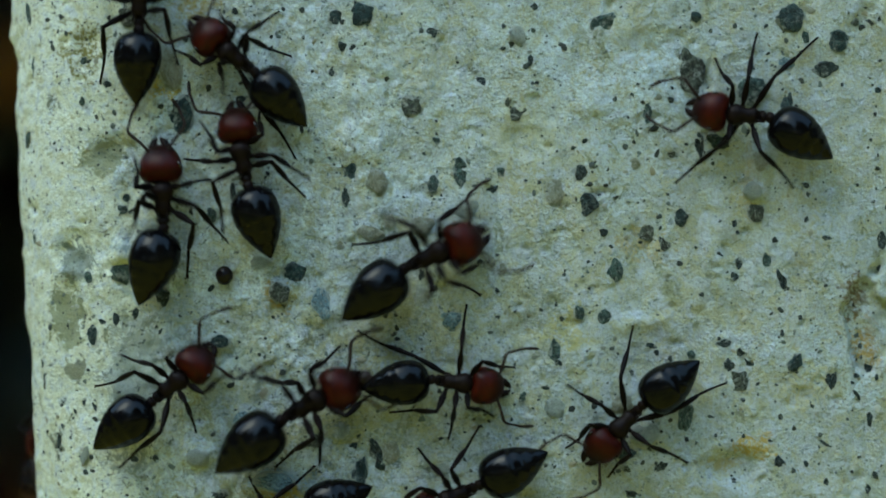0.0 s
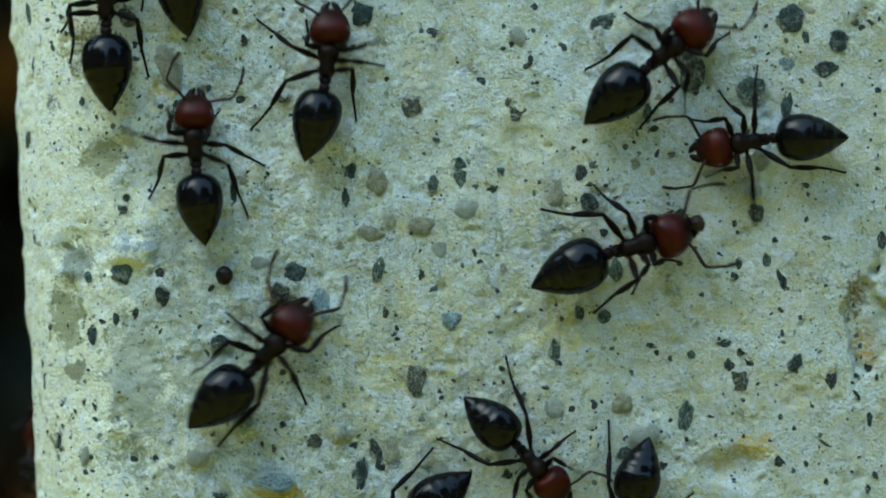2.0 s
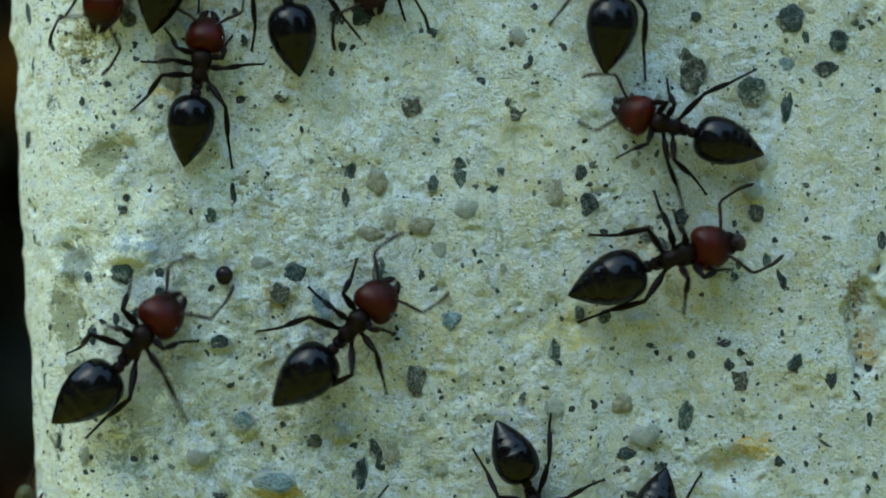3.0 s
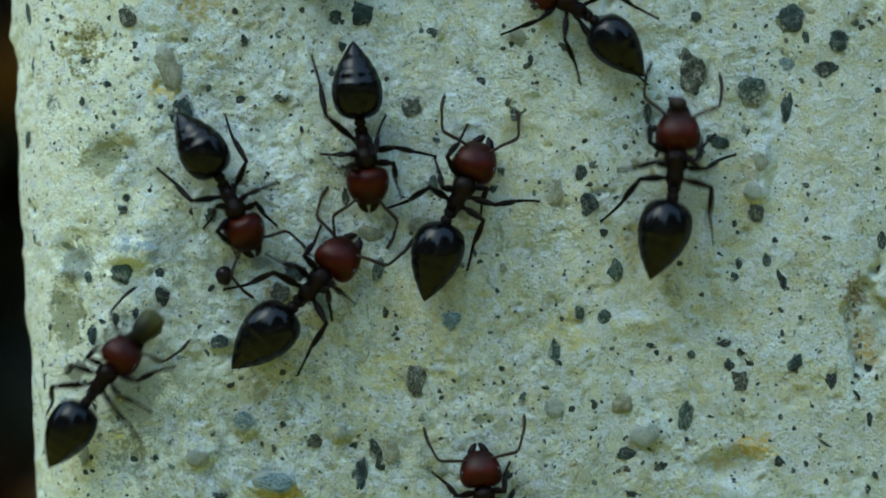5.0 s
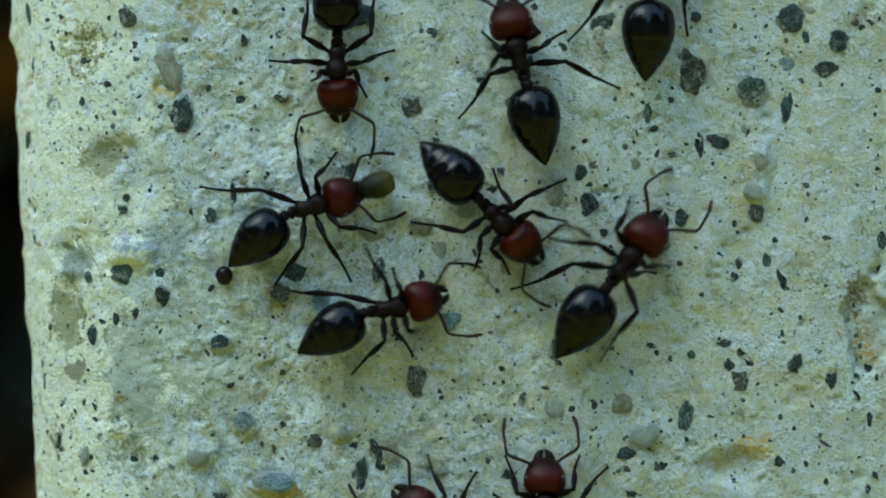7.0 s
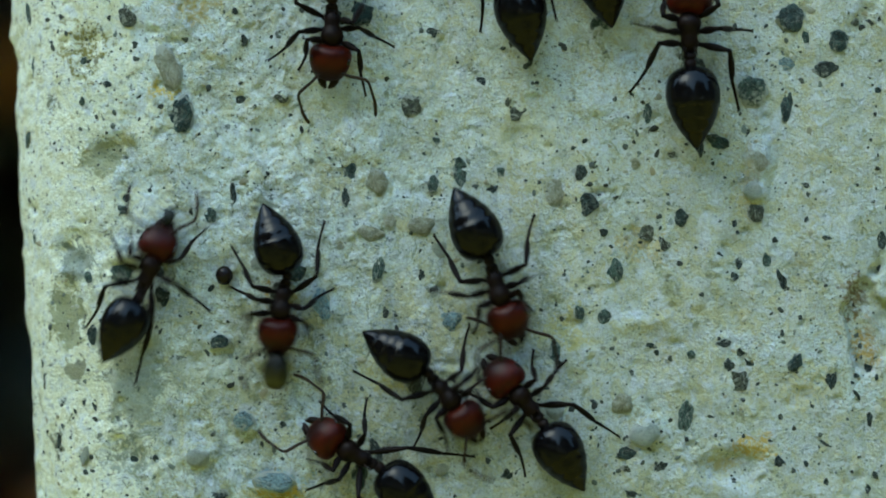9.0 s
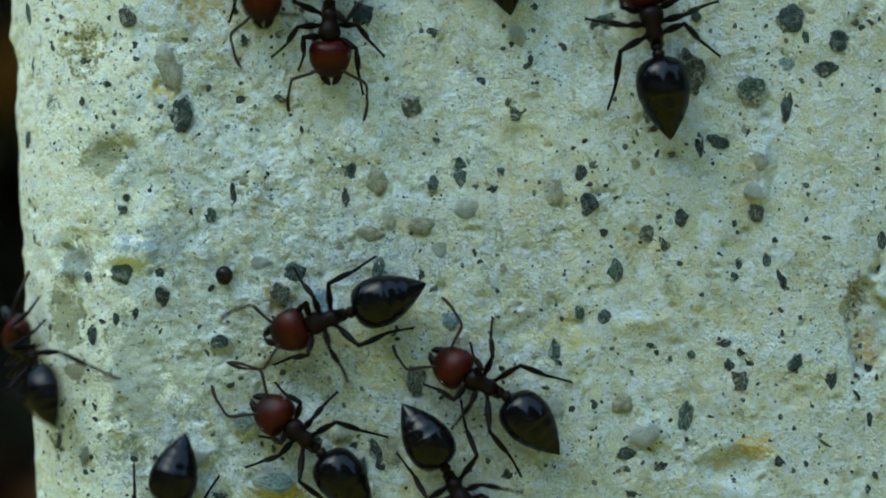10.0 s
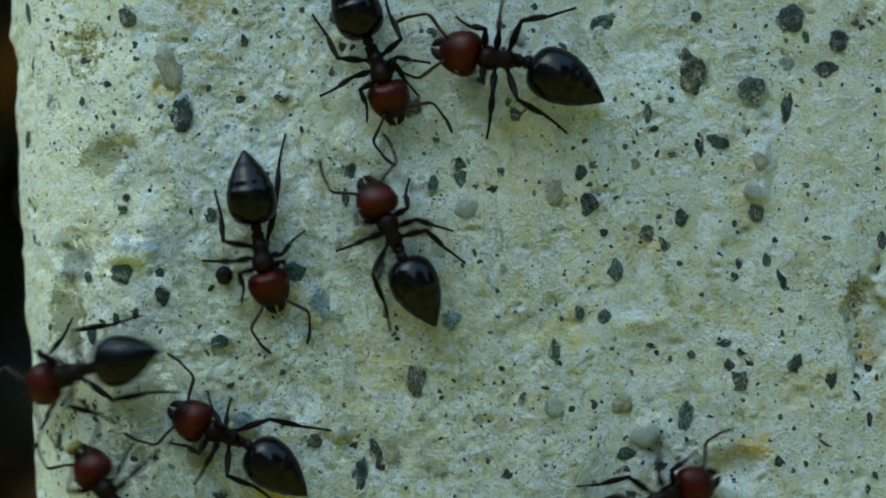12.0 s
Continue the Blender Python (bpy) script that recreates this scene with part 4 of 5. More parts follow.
def build_crumb(name, length, width, near, far, label):
    """A soft morsel held in the jaws, uneven, longer than wide, with a paler free end."""
    bm = bmesh.new()
    bmesh.ops.create_uvsphere(bm, u_segments=22, v_segments=14, radius=1.0)
    for v in bm.verts:
        v.co *= 1 + 0.16 * noise.noise(v.co * 1.6 + Vector((length * 7, 2, 0))) + 0.06 * noise.noise(v.co * 4.5)
        v.co = Vector((v.co.x * width * (1 + 0.18 * v.co.y), v.co.y * length, v.co.z * width * 0.85)) * MM
    m = Mat(name + "_flesh")
    n = m.noise(4.0, 4, 0.6)
    along = m.math("ADD", m.math("MULTIPLY", m.axis(1), 0.5 / length), m.math("ADD", m.math("MULTIPLY", n, 0.5), 0.25))
    m.bump(m.noise(14.0, 4, 0.6), 0.03)
    ob = part(name, bm, m.done(m.mix(m.ramp(along, (0.35, 0), (0.85, 1)), near, far), 0.45, 0.2))
    return tagged(ob, label, "food")


morsel = build_crumb("morsel", 0.60, 0.42, (0.006, 0.006, 0.004), (0.050, 0.048, 0.011), "soft dark morsel with an olive-yellow end in an ant's jaws")
crumb = build_crumb("crumb", 0.20, 0.28, (0.10, 0.09, 0.025), (0.24, 0.20, 0.06), "small yellow food crumb held in an ant's jaws")
dark_bit = build_crumb("food_bit", 0.24, 0.26, (0.010, 0.006, 0.005), (0.030, 0.018, 0.014), "tiny brown-black bit of food held in an ant's jaws")
grey_bit = build_crumb("food_bit", 0.30, 0.17, (0.008, 0.010, 0.010), (0.030, 0.036, 0.034), "tiny pointed grey-black bit of food held in an ant's jaws")


# ---- what moves ----
STEP = 0.1


def smooth_track(rows):
    """Rows of (t, s, z, heading, bend) as a glide through them."""
    a = np.array(rows, float)
    t = a[:, 0]
    d = np.diff(a, axis=0)
    slope = d[:, 1:] / d[:, :1]
    tan = np.zeros((len(a), 4))
    tan[0], tan[-1] = slope[0], slope[-1]
    for k in range(1, len(a) - 1):
        h0, h1 = t[k] - t[k - 1], t[k + 1] - t[k]
        m = (slope[k - 1] * h1 + slope[k] * h0) / (h0 + h1)
        lim = 2.5 * np.minimum(np.abs(slope[k - 1]), np.abs(slope[k]))
        tan[k] = np.where(slope[k - 1] * slope[k] <= 0, 0.3 * m, np.clip(m, -lim, lim))

    def at(time):
        time = min(max(time, t[0]), t[-1])
        k = min(int(np.searchsorted(t, time, "right")) - 1, len(t) - 2)
        h = t[k + 1] - t[k]
        u = (time - t[k]) / h
        return ((1 + 2 * u) * (1 - u) ** 2 * a[k, 1:] + u * (1 - u) ** 2 * h * tan[k] + u * u * (3 - 2 * u) * a[k + 1, 1:] + u * u * (u - 1) * h * tan[k + 1])
    return at


def stand(s, z, heading):
    """The pose of an ant on the skin, without its size."""
    p, n, girth = place(s, z)
    fwd = girth * math.cos(radians(heading)) + Vector((0, 0, 1)) * math.sin(radians(heading))
    right = fwd.cross(n)
    return Matrix.Translation(p * MM) @ Matrix((right, fwd, n)).transposed().to_4x4()


def aim(origin, target, up):
    """A pose at origin whose y points to target and whose z is as near to up as can be."""
    y = (target - origin).normalized()
    x = y.cross(up).normalized()
    return Matrix.Translation(origin) @ Matrix((x, y, x.cross(y))).transposed().to_4x4()


def leg_poses(hip, foot, outward, femur, shank):
    """Thigh pose in the ant's space and shin pose in the thigh's, so that the foot stands at its place; millimetres."""
    reach = foot - hip
    d = min(max(reach.length, 0.95), femur + shank - 0.03)
    along = reach.normalized()
    lift = (Vector((0, 0, 1)) * 0.8 + outward * 0.5)
    lift = (lift - along * lift.dot(along)).normalized()
    c = (femur ** 2 + d * d - shank ** 2) / (2 * femur * d)
    c = min(max(c, -1), 1)
    knee = hip + (along * c + lift * math.sqrt(1 - c * c)) * femur
    end = hip + along * d
    thigh = aim(hip * MM, knee * MM, lift)
    shin = aim(knee * MM, end * MM, lift)
    return thigh, thigh.inverted() @ shin


def crawl(ant, rows, load=None, ahead=0.0, steps=None):
    """Key an ant and its limbs along rows of (t, girth mm, height mm, heading, bend of the abdomen), and what it carries.
    steps: for a leg, rows of (t, girth mm, height mm) where its foot is set down; it strides freely between them."""
    at = smooth_track(rows)
    size = ant.scale[0]
    rnd = random.Random(round(rows[0][1] * 100) + len(rows))
    fine = np.arange(0, 12.0001, 0.02)
    track = np.array([at(q) for q in fine])
    run = np.hypot(np.diff(track[:, 0]), np.diff(track[:, 1])) + np.abs(np.radians(np.diff(track[:, 2]))) * 1.2
    gait = np.concatenate([[0], np.cumsum(run)]) / (1.9 * size) + rnd.random()

    def near(q):
        s, z, _, _ = at(q)
        return abs(s) < 19 and abs(z) < 13
    times = [round(k * STEP, 3) for k in range(121)]
    times = sorted({q for q in times + [float(row[0]) for row in rows] if q in (0.0, 12.0) or near(q) or near(q - 0.4) or near(q + 0.4)})
    body = {q: stand(*at(q)[:3]) for q in times}
    walk(ant, [(q, body[q]) for q in times])
    limbs = {}
    for o in ant.children_recursive:
        limbs.setdefault(o.data.name.split(".")[0], []).append(o)
    wob = [rnd.uniform(0, 6.28) for _ in range(8)]
    rate = rnd.uniform(0.8, 1.3)
    gaster, head = limbs["gaster"][0], limbs["head"][0]
    walk(gaster, [(q, Matrix.Translation(WAIST * MM) @ pose(0, 0, 0, -4 + 2 * math.sin(q * 2.1 + wob[0]), 0, at(q)[3])) for q in times])
    walk(head, [(q, Matrix.Translation(NECK * MM) @ pose(0, 0, 0, -6 + 3 * math.sin(q * 2.7 * rate + wob[1]), 0, 7 * math.sin(q * 1.9 * rate + wob[2]))) for q in times])
    if load:
        walk(load, [(q, body[q] @ pose(0, 0, 0, 0, 0, 7 * math.sin(q * 1.9 * rate + wob[2])) @ pose(0, (0.46 + 1.25 + ahead) * size * MM, 0.66 * size * MM)) for q in times])
    for k, antenna in enumerate(limbs["antenna"]):
        side = 1 if antenna.location.x > 0 else -1
        base = antenna.location.copy()
        walk(antenna, [(q, Matrix.Translation(base) @ pose(0, 0, 0, 8 * math.sin(q * 6.1 * rate + wob[3 + k]), 0,
                                                            side * (8 + 22 * math.sin(q * 4.3 * rate + wob[5 + k])))) for q in times])
    for thigh in limbs["thigh"]:
        row, side = thigh["row"], thigh["side"]
        shin = thigh.children[0]
        hx, hy = HIPS[(row, 1)]
        hip = Vector((hx * side, hy, BODY_Z - 0.14))
        fx, fy = FEET[row]
        fx, fy = fx * side * rnd.uniform(0.88, 1.06), fy + rnd.uniform(-0.2, 0.2)
        group = 0.0 if (row == "middle") == (side > 0) else 0.5
        group += rnd.uniform(-0.06, 0.06)

        def planted(k):
            """Where the foot stands in its k-th stance: girth and height."""
            mid = float(np.interp(k + 0.32 - group, gait, fine))
            s, z, hd, _ = at(mid)
            c, q = math.cos(radians(hd)), math.sin(radians(hd))
            return s + size * (fx * q + fy * c), z + size * (-fx * c + fy * q)
        def stride(q):
            """Girth, height and lift of the foot at q, from the gait alone."""
            phase = float(np.interp(q, fine, gait)) + group
            k, part_way = math.floor(phase), phase % 1.0
            s, z = planted(k)
            up = 0.03
            if part_way > 0.64:
                u = (part_way - 0.64) / 0.36
                s1, z1 = planted(k + 1)
                up += 0.32 * math.sin(math.pi * u)
                u = u * u * (3 - 2 * u)
                s, z = s + (s1 - s) * u, z + (z1 - z) * u
            return s, z, up

        # how far each set step lies from the free stride, in the ant's own directions, fading out away from it
        shifts = [(-1.0, 0.0, 0.0)]
        for q, s, z in (steps or {}).get(row + ("_right" if side > 0 else "_left"), []):
            s0, z0, _ = stride(q)
            c, w = math.cos(radians(at(q)[2])), math.sin(radians(at(q)[2]))
            if q - shifts[-1][0] > 0.9:
                if shifts[-1][0] > -0.5:
                    shifts.append((shifts[-1][0] + 0.4, 0.0, 0.0))
                shifts.append((q - 0.4, 0.0, 0.0))
            shifts.append((q, (s - s0) * w - (z - z0) * c, (s - s0) * c + (z - z0) * w))
        shifts += [(shifts[-1][0] + 0.4, 0.0, 0.0), (14.0, 0.0, 0.0)]
        when, across, along = (np.array(v) for v in zip(*shifts))
        set_at = [v[0] for v in shifts if v[1] or v[2]]
        thighs, shins = [], []
        for q in times:
            s, z, up = stride(q)
            c, w = math.cos(radians(at(q)[2])), math.sin(radians(at(q)[2]))
            a, b = float(np.interp(q, when, across)), float(np.interp(q, when, along))
            s, z = s + a * w + b * c, z - a * c + b * w
            if any(abs(q - v) < 0.05 for v in set_at):
                up = 0.03
            p, n, _ = place(s, z)
            foot = (body[q].inverted() @ ((p + n * up) * MM)) / (MM * size)
            upper, lower = leg_poses(hip, foot, Vector((side, 0, 0)), FEMUR * LENGTH[row], SHIN * LENGTH[row])
            thighs.append((q, upper))
            shins.append((q, lower))
        walk(thigh, thighs)
        walk(shin, shins)


def motions():
    crawl(ants['ant_a'], [
        (0, -9.35, 7.66, 90, -2), (0.1, -9.37, 8.18, 89, 0), (0.2, -9.49, 8.92, 88, -6), (0.3, -9.79, 9.74, 85, -5),
        (0.5, -10.36, 10.96, 88, -6), (12, -9.40, 33.94, 88, 0)], steps={
        "hind_left": [(0, -10.6, 5.1)]})
    crawl(ants['ant_b'], [
        (0, -6.49, 5.96, 144, -11), (0.2, -7.10, 6.56, 148, -14), (0.5, -7.80, 6.88, 138, 4),
        (0.8, -7.95, 7.27, 130, 6), (1, -7.56, 7.33, 116, 0), (1.5, -8.16, 8.87, 103, 6), (2, -8.39, 9.65, 101, -1),
        (2.5, -8.80, 12.35, 97, 0), (12, -11.15, 31.20, 97, 0)], steps={
        "middle_right": [(0, -5.1, 7.4), (1, -6.4, 7.0)],
        "middle_left": [(0, -6.8, 4.8)],
        "hind_right": [(0, -4.7, 6.0)],
        "hind_left": [(0, -4.4, 2.6), (1, -7.0, 4.2)]})
    crawl(ants['ant_c'], [
        (0, -8.62, 1.58, 92, -20), (0.3, -9.53, 2.78, 93, -2), (0.5, -9.87, 4.14, 101, -5), (0.7, -10.03, 5.68, 89, 9),
        (1, -10.55, 5.86, 96, 0), (1.5, -11.01, 7.37, 98, 8), (2, -10.37, 7.64, 91, 2), (2.5, -9.13, 8.91, 80, -9),
        (3, -8.14, 9.91, 73, 5), (3.2, -7.79, 10.60, 73, 5), (12, -2.74, 27.46, 73, 0)], steps={
        "middle_left": [(0, -9.7, 1.1), (0.5, -10.9, 3.0), (1, -12.0, 6.3), (1.5, -12.5, 7.2), (2, -11.9, 6.7)],
        "hind_left": [(0, -9.8, 0.2), (0.5, -10.8, 1.7), (1, -11.7, 4.9), (1.5, -12.0, 5.8)],
        "middle_right": [(0, -6.6, 0.2), (0.5, -8.1, 3.2), (1, -8.6, 4.7), (1.5, -9.5, 7.0)],
        "front_right": [(0, -7.2, 2.2)],
        "hind_right": [(0, -7.9, -0.9), (0.5, -8.3, 1.1), (1, -8.7, 3.5), (1.5, -9.0, 5.5)]})
    crawl(ants['ant_d'], [
        (0, -6.19, 2.84, 102, 6), (0.5, -7.34, 3.84, 111, 8), (0.8, -6.95, 3.10, 94, 11), (1, -5.65, 2.95, 60, 26),
        (1.2, -4.52, 3.62, 53, 18), (1.5, -3.32, 4.18, 52, 6), (2, -3.54, 5.85, 83, -8), (2.5, -4.22, 7.89, 91, 1),
        (3, -4.84, 8.51, 95, 4), (3.2, -5.28, 9.16, 100, -1), (4.8, -3.98, 10.52, 90, 2), (5.5, -3.89, 12.87, 90, 0),
        (12, -3.89, 25.87, 90, 0)], steps={
        "hind_left": [(0, -6.8, 0.5), (1, -8.3, 1.0), (2, -5.9, 3.7), (2.5, -6.1, 6.0), (3, -5.9, 6.1)],
        "middle_right": [(0, -4.1, 2.2), (0.5, -5.5, 4.2), (1, -4.1, 1.6), (1.5, -2.9, 2.7), (2, -1.8, 5.7)],
        "hind_right": [(0, -4.2, 1.6), (0.5, -4.1, 1.6), (1.5, -3.1, 1.5), (2.5, -2.6, 5.1), (3, -2.5, 6.5)],
        "middle_left": [(0.5, -8.3, 2.6), (1, -7.8, 3.6), (1.5, -5.5, 4.3), (2, -5.8, 7.1)],
        "front_left": [(1.5, -3.7, 5.7)],
        "front_right": [(2, -1.8, 6.5)]})
    crawl(ants['ant_e'], [
        (0, -8.28, -4.15, 39, 0), (0.5, -8.80, -2.87, 77, -12), (1, -8.34, -0.98, 74, 3), (1.5, -7.71, 1.15, 88, 6),
        (2, -7.64, 3.26, 94, 3), (2.5, -8.06, 4.35, 95, -2), (2.8, -7.68, 5.37, 83, 5), (3, -7.45, 5.66, 80, 1),
        (3.2, -7.28, 5.92, 72, 11), (4.4, -5.97, 10.26, 81, 1), (12, -3.48, 25.26, 81, 0)], steps={
        "hind_left": [(0, -10.8, -4.3), (0.5, -10.8, -4.3), (1, -10.5, -2.6), (1.5, -9.5, 0.2), (2, -9.1, 1.5), (2.5, -9.1, 1.5), (3, -9.7, 4.2)],
        "middle_left": [(0, -10.0, -3.3), (0.5, -10.5, -1.8), (2, -10.0, 3.7), (2.5, -10.0, 4.9)],
        "middle_right": [(0, -7.6, -5.7), (0.5, -7.2, -3.4), (1, -6.4, -1.2), (1.5, -5.8, 1.7), (2, -5.5, 2.6), (2.5, -6.2, 4.7)],
        "front_right": [(0, -6.5, -3.8), (0.5, -6.7, -2.9)],
        "hind_right": [(0, -10.0, -6.8), (0.5, -8.4, -5.9), (1, -7.9, -3.8), (1.5, -6.5, -1.7), (2, -6.0, 1.0), (2.5, -6.5, 2.5), (3, -6.5, 2.5)],
        "front_left": [(1.5, -8.5, 1.6), (3, -8.7, 6.9)]})
    crawl(ants['ant_f'], [
        (0, -4.10, -4.75, 30, 9), (0.5, -1.79, -2.15, 34, 11), (1, 1.06, -1.27, 15, 9), (1.5, 3.60, 0.06, 32, 2),
        (2, 6.03, 0.12, 15, 9), (2.5, 6.58, -0.40, 12, 12), (3, 7.22, -0.22, 19, 1), (3.2, 7.68, -0.03, 36, -9),
        (4.8, 7.29, 1.41, 81, -21), (5, 7.16, 2.56, 84, -10), (5.5, 7.17, 4.53, 83, -3), (6, 6.93, 5.54, 89, -8),
        (6.5, 6.66, 7.36, 90, -7), (7, 6.35, 8.73, 90, -3), (7.2, 5.70, 9.21, 92, -1), (8.8, 4.40, 10.30, 107, -3),
        (9, 4.31, 10.27, 107, -4), (9.5, 3.66, 12.20, 105, -2), (12, 2.40, 17.04, 105, 0)], dark_bit, 0.12, steps={
        "hind_left": [(0, -6.5, -3.7), (0.5, -5.0, -2.7), (1, -1.3, 0.0), (1.5, 0.4, 0.6), (2, 3.0, 1.2), (2.5, 3.0, 1.2), (3, 4.5, 0.4), (5, 4.9, 0.8), (5.5, 4.9, 1.7), (6, 5.2, 4.0), (6.5, 4.7, 5.9), (7, 3.9, 6.4)],
        "middle_left": [(0, -5.5, -4.0), (0.5, -3.1, -0.9), (1, -0.5, 0.5), (1.5, 3.0, 1.4), (2, 4.6, 2.0), (2.5, 5.7, 1.4), (3, 6.5, 1.8), (5, 5.4, 2.4), (5.5, 5.6, 5.1)],
        "middle_right": [(0, -3.8, -6.7), (1, 1.6, -2.7), (1.5, 3.9, -2.7), (2, 5.9, -1.4), (2.5, 7.6, -2.0), (3, 7.5, -2.0), (5.5, 9.6, 5.1), (6, 8.7, 5.2), (6.5, 8.9, 7.5)],
        "hind_right": [(0.5, -3.1, -5.3), (1, -1.5, -3.4), (1.5, 2.1, -2.3), (2, 4.7, -2.0), (2.5, 4.1, -2.3), (3, 4.2, -2.3), (5, 8.4, 0.2), (5.5, 8.4, 2.4), (6, 8.4, 2.5), (6.5, 8.4, 4.5), (7, 7.6, 6.6)],
        "front_right": [(1, 2.6, -1.9), (1.5, 5.3, -0.1), (3, 9.0, -0.6)],
        "front_left": [(2, 7.1, 1.2), (2.5, 7.0, 1.2), (3, 7.1, 1.2), (6, 5.3, 6.6)]})
    crawl(ants['ant_g'], [
        (0, -0.30, -0.18, 25, 15), (0.5, 2.71, 2.25, 55, -7), (1, 3.79, 2.95, 43, 5), (1.5, 5.25, 4.01, 30, -2),
        (2, 6.96, 6.12, 39, 3), (2.5, 6.65, 8.21, 76, -10), (3, 5.40, 8.82, 85, -3), (3.2, 4.70, 9.74, 90, -3),
        (4, 3.79, 12.51, 92, 0), (12, 3.13, 28.50, 92, 0)], steps={
        "middle_left": [(0, -2.1, 1.2), (1, 1.4, 3.8), (1.5, 4.8, 5.9), (2, 5.6, 7.3)],
        "middle_right": [(0, 1.2, -1.4), (1, 4.7, 1.8), (1.5, 6.1, 2.2), (2, 7.5, 4.1)],
        "hind_right": [(0, -1.5, -2.3), (0.5, 1.5, -0.7), (1, 3.1, 1.5), (1.5, 2.7, 1.1), (2, 6.1, 3.7), (2.5, 7.4, 5.5), (3, 6.3, 5.2)],
        "front_left": [(0.5, 2.6, 4.2), (1, 3.4, 4.6)],
        "hind_left": [(0.5, 0.0, 0.8), (1, 1.3, 3.1), (1.5, 2.3, 4.3), (2, 4.4, 5.5), (2.5, 4.6, 6.7), (3, 3.3, 6.9)],
        "front_right": [(1, 5.1, 3.0), (1.5, 6.4, 3.5)]})
    crawl(ants['ant_r'], [
        (0, 9.18, 4.12, 175, -29), (0.5, 9.48, 3.23, 209, -37), (1, 9.62, 3.19, 203, -23), (1.5, 9.53, 3.27, 196, -17),
        (2, 9.29, 3.28, 189, -9), (2.5, 7.88, 3.12, 183, -3), (3, 6.82, 3.84, 163, 0), (3.2, 6.72, 4.25, 146, 6),
        (4.8, 4.42, 7.14, 147, -12), (5, 3.92, 7.53, 146, -15), (5.5, 2.49, 8.57, 146, 0), (6, 0.93, 10.39, 146, -7),
        (12, -8.97, 17.17, 146, 0)], steps={
        "front_right": [(0, 8.4, 5.9), (1, 7.6, 4.0), (1.5, 7.6, 4.0), (2, 7.6, 4.0)],
        "middle_right": [(0, 9.7, 6.7), (0.5, 9.2, 6.2), (1, 9.2, 6.2), (1.5, 8.4, 5.0), (2, 8.5, 4.9), (2.5, 7.9, 4.7), (3, 6.9, 5.3)],
        "hind_right": [(0, 11.6, 6.6), (0.5, 11.6, 6.6), (1, 11.1, 5.8), (1.5, 11.0, 6.7), (2, 9.7, 5.7), (2.5, 9.7, 5.6), (3, 9.7, 5.6)],
        "hind_left": [(0, 10.9, 1.9), (1, 12.5, 2.5), (1.5, 12.5, 2.5), (2, 12.5, 2.4), (2.5, 10.2, 1.8), (3, 8.2, 1.7), (5, 6.4, 5.1), (5.5, 3.7, 6.4)],
        "front_left": [(0, 8.1, 2.7), (0.5, 8.8, 1.5), (1, 8.6, 1.5), (1.5, 8.6, 1.5), (2.5, 7.5, 2.0), (3, 5.4, 2.8), (5, 1.8, 6.6)],
        "middle_left": [(0, 7.2, 2.0), (0.5, 10.6, 1.0), (1, 10.6, 1.0), (1.5, 10.6, 1.0), (2, 9.7, 0.7), (2.5, 7.6, 1.2), (3, 7.5, 1.2), (5, 4.3, 5.1), (5.5, 1.7, 6.7)]})
    crawl(ants['ant_i'], [
        (0, 0.47, -4.11, -7, 15), (0.5, 1.35, -4.67, -25, 7), (1, 1.78, -5.54, -32, -3), (1.5, 2.84, -6.24, -39, 3),
        (2, 2.81, -6.63, -48, 6), (2.5, 2.88, -7.70, -53, -4), (3, 2.87, -8.00, -70, 6), (3.2, 2.82, -7.98, -71, 4),
        (4, 3.71, -10.32, -77, 9), (12, 7.26, -25.92, -77, 0)], steps={
        "middle_left": [(0, 0.7, -1.7), (0.5, 2.6, -3.6), (1, 2.7, -3.7), (2, 4.1, -5.6), (3, 5.0, -7.1)],
        "hind_left": [(0, -2.8, -2.5), (0.5, -0.2, -2.3), (1, 2.1, -3.1), (1.5, 1.9, -3.3), (2, 1.9, -3.3), (2.5, 3.8, -5.7), (3, 3.4, -4.6)],
        "middle_right": [(0, 0.2, -5.9)],
        "hind_right": [(0.5, -1.6, -4.7), (1, -1.6, -4.8), (1.5, -0.2, -5.9), (2, -0.2, -5.9), (2.5, -0.2, -5.9), (3, 0.9, -6.2)],
        "front_left": [(0.5, 3.1, -4.0), (1, 3.2, -4.0)]})
    crawl(ants['ant_j'], [
        (0, 5.53, -5.41, -135, -7), (0.5, 5.28, -6.44, -125, -2), (1, 5.16, -7.35, -124, 3),
        (1.5, 5.33, -8.15, -111, -4), (2, 5.52, -8.74, -106, 1), (2.5, 6.18, -9.49, -106, 0),
        (3, 6.01, -9.67, -106, 0), (3.2, 5.97, -9.87, -109, 0), (4, 5.45, -12.06, -108, 1),
        (12, 0.59, -27.30, -108, 0)], steps={
        "hind_right": [(0, 5.9, -2.2), (0.5, 5.1, -4.2), (1, 5.1, -4.3), (1.5, 5.1, -5.3), (2, 5.1, -5.3), (2.5, 5.5, -5.8)],
        "middle_right": [(0, 3.8, -4.2), (0.5, 3.8, -4.2), (1, 3.8, -5.7)],
        "hind_left": [(0, 8.8, -4.1), (0.5, 7.6, -5.3), (1, 7.6, -5.3), (1.5, 7.6, -5.3), (2.5, 8.0, -6.9), (3, 8.0, -6.9)],
        "middle_left": [(0, 7.6, -6.6), (0.5, 7.2, -7.1), (1, 7.8, -7.6)]})
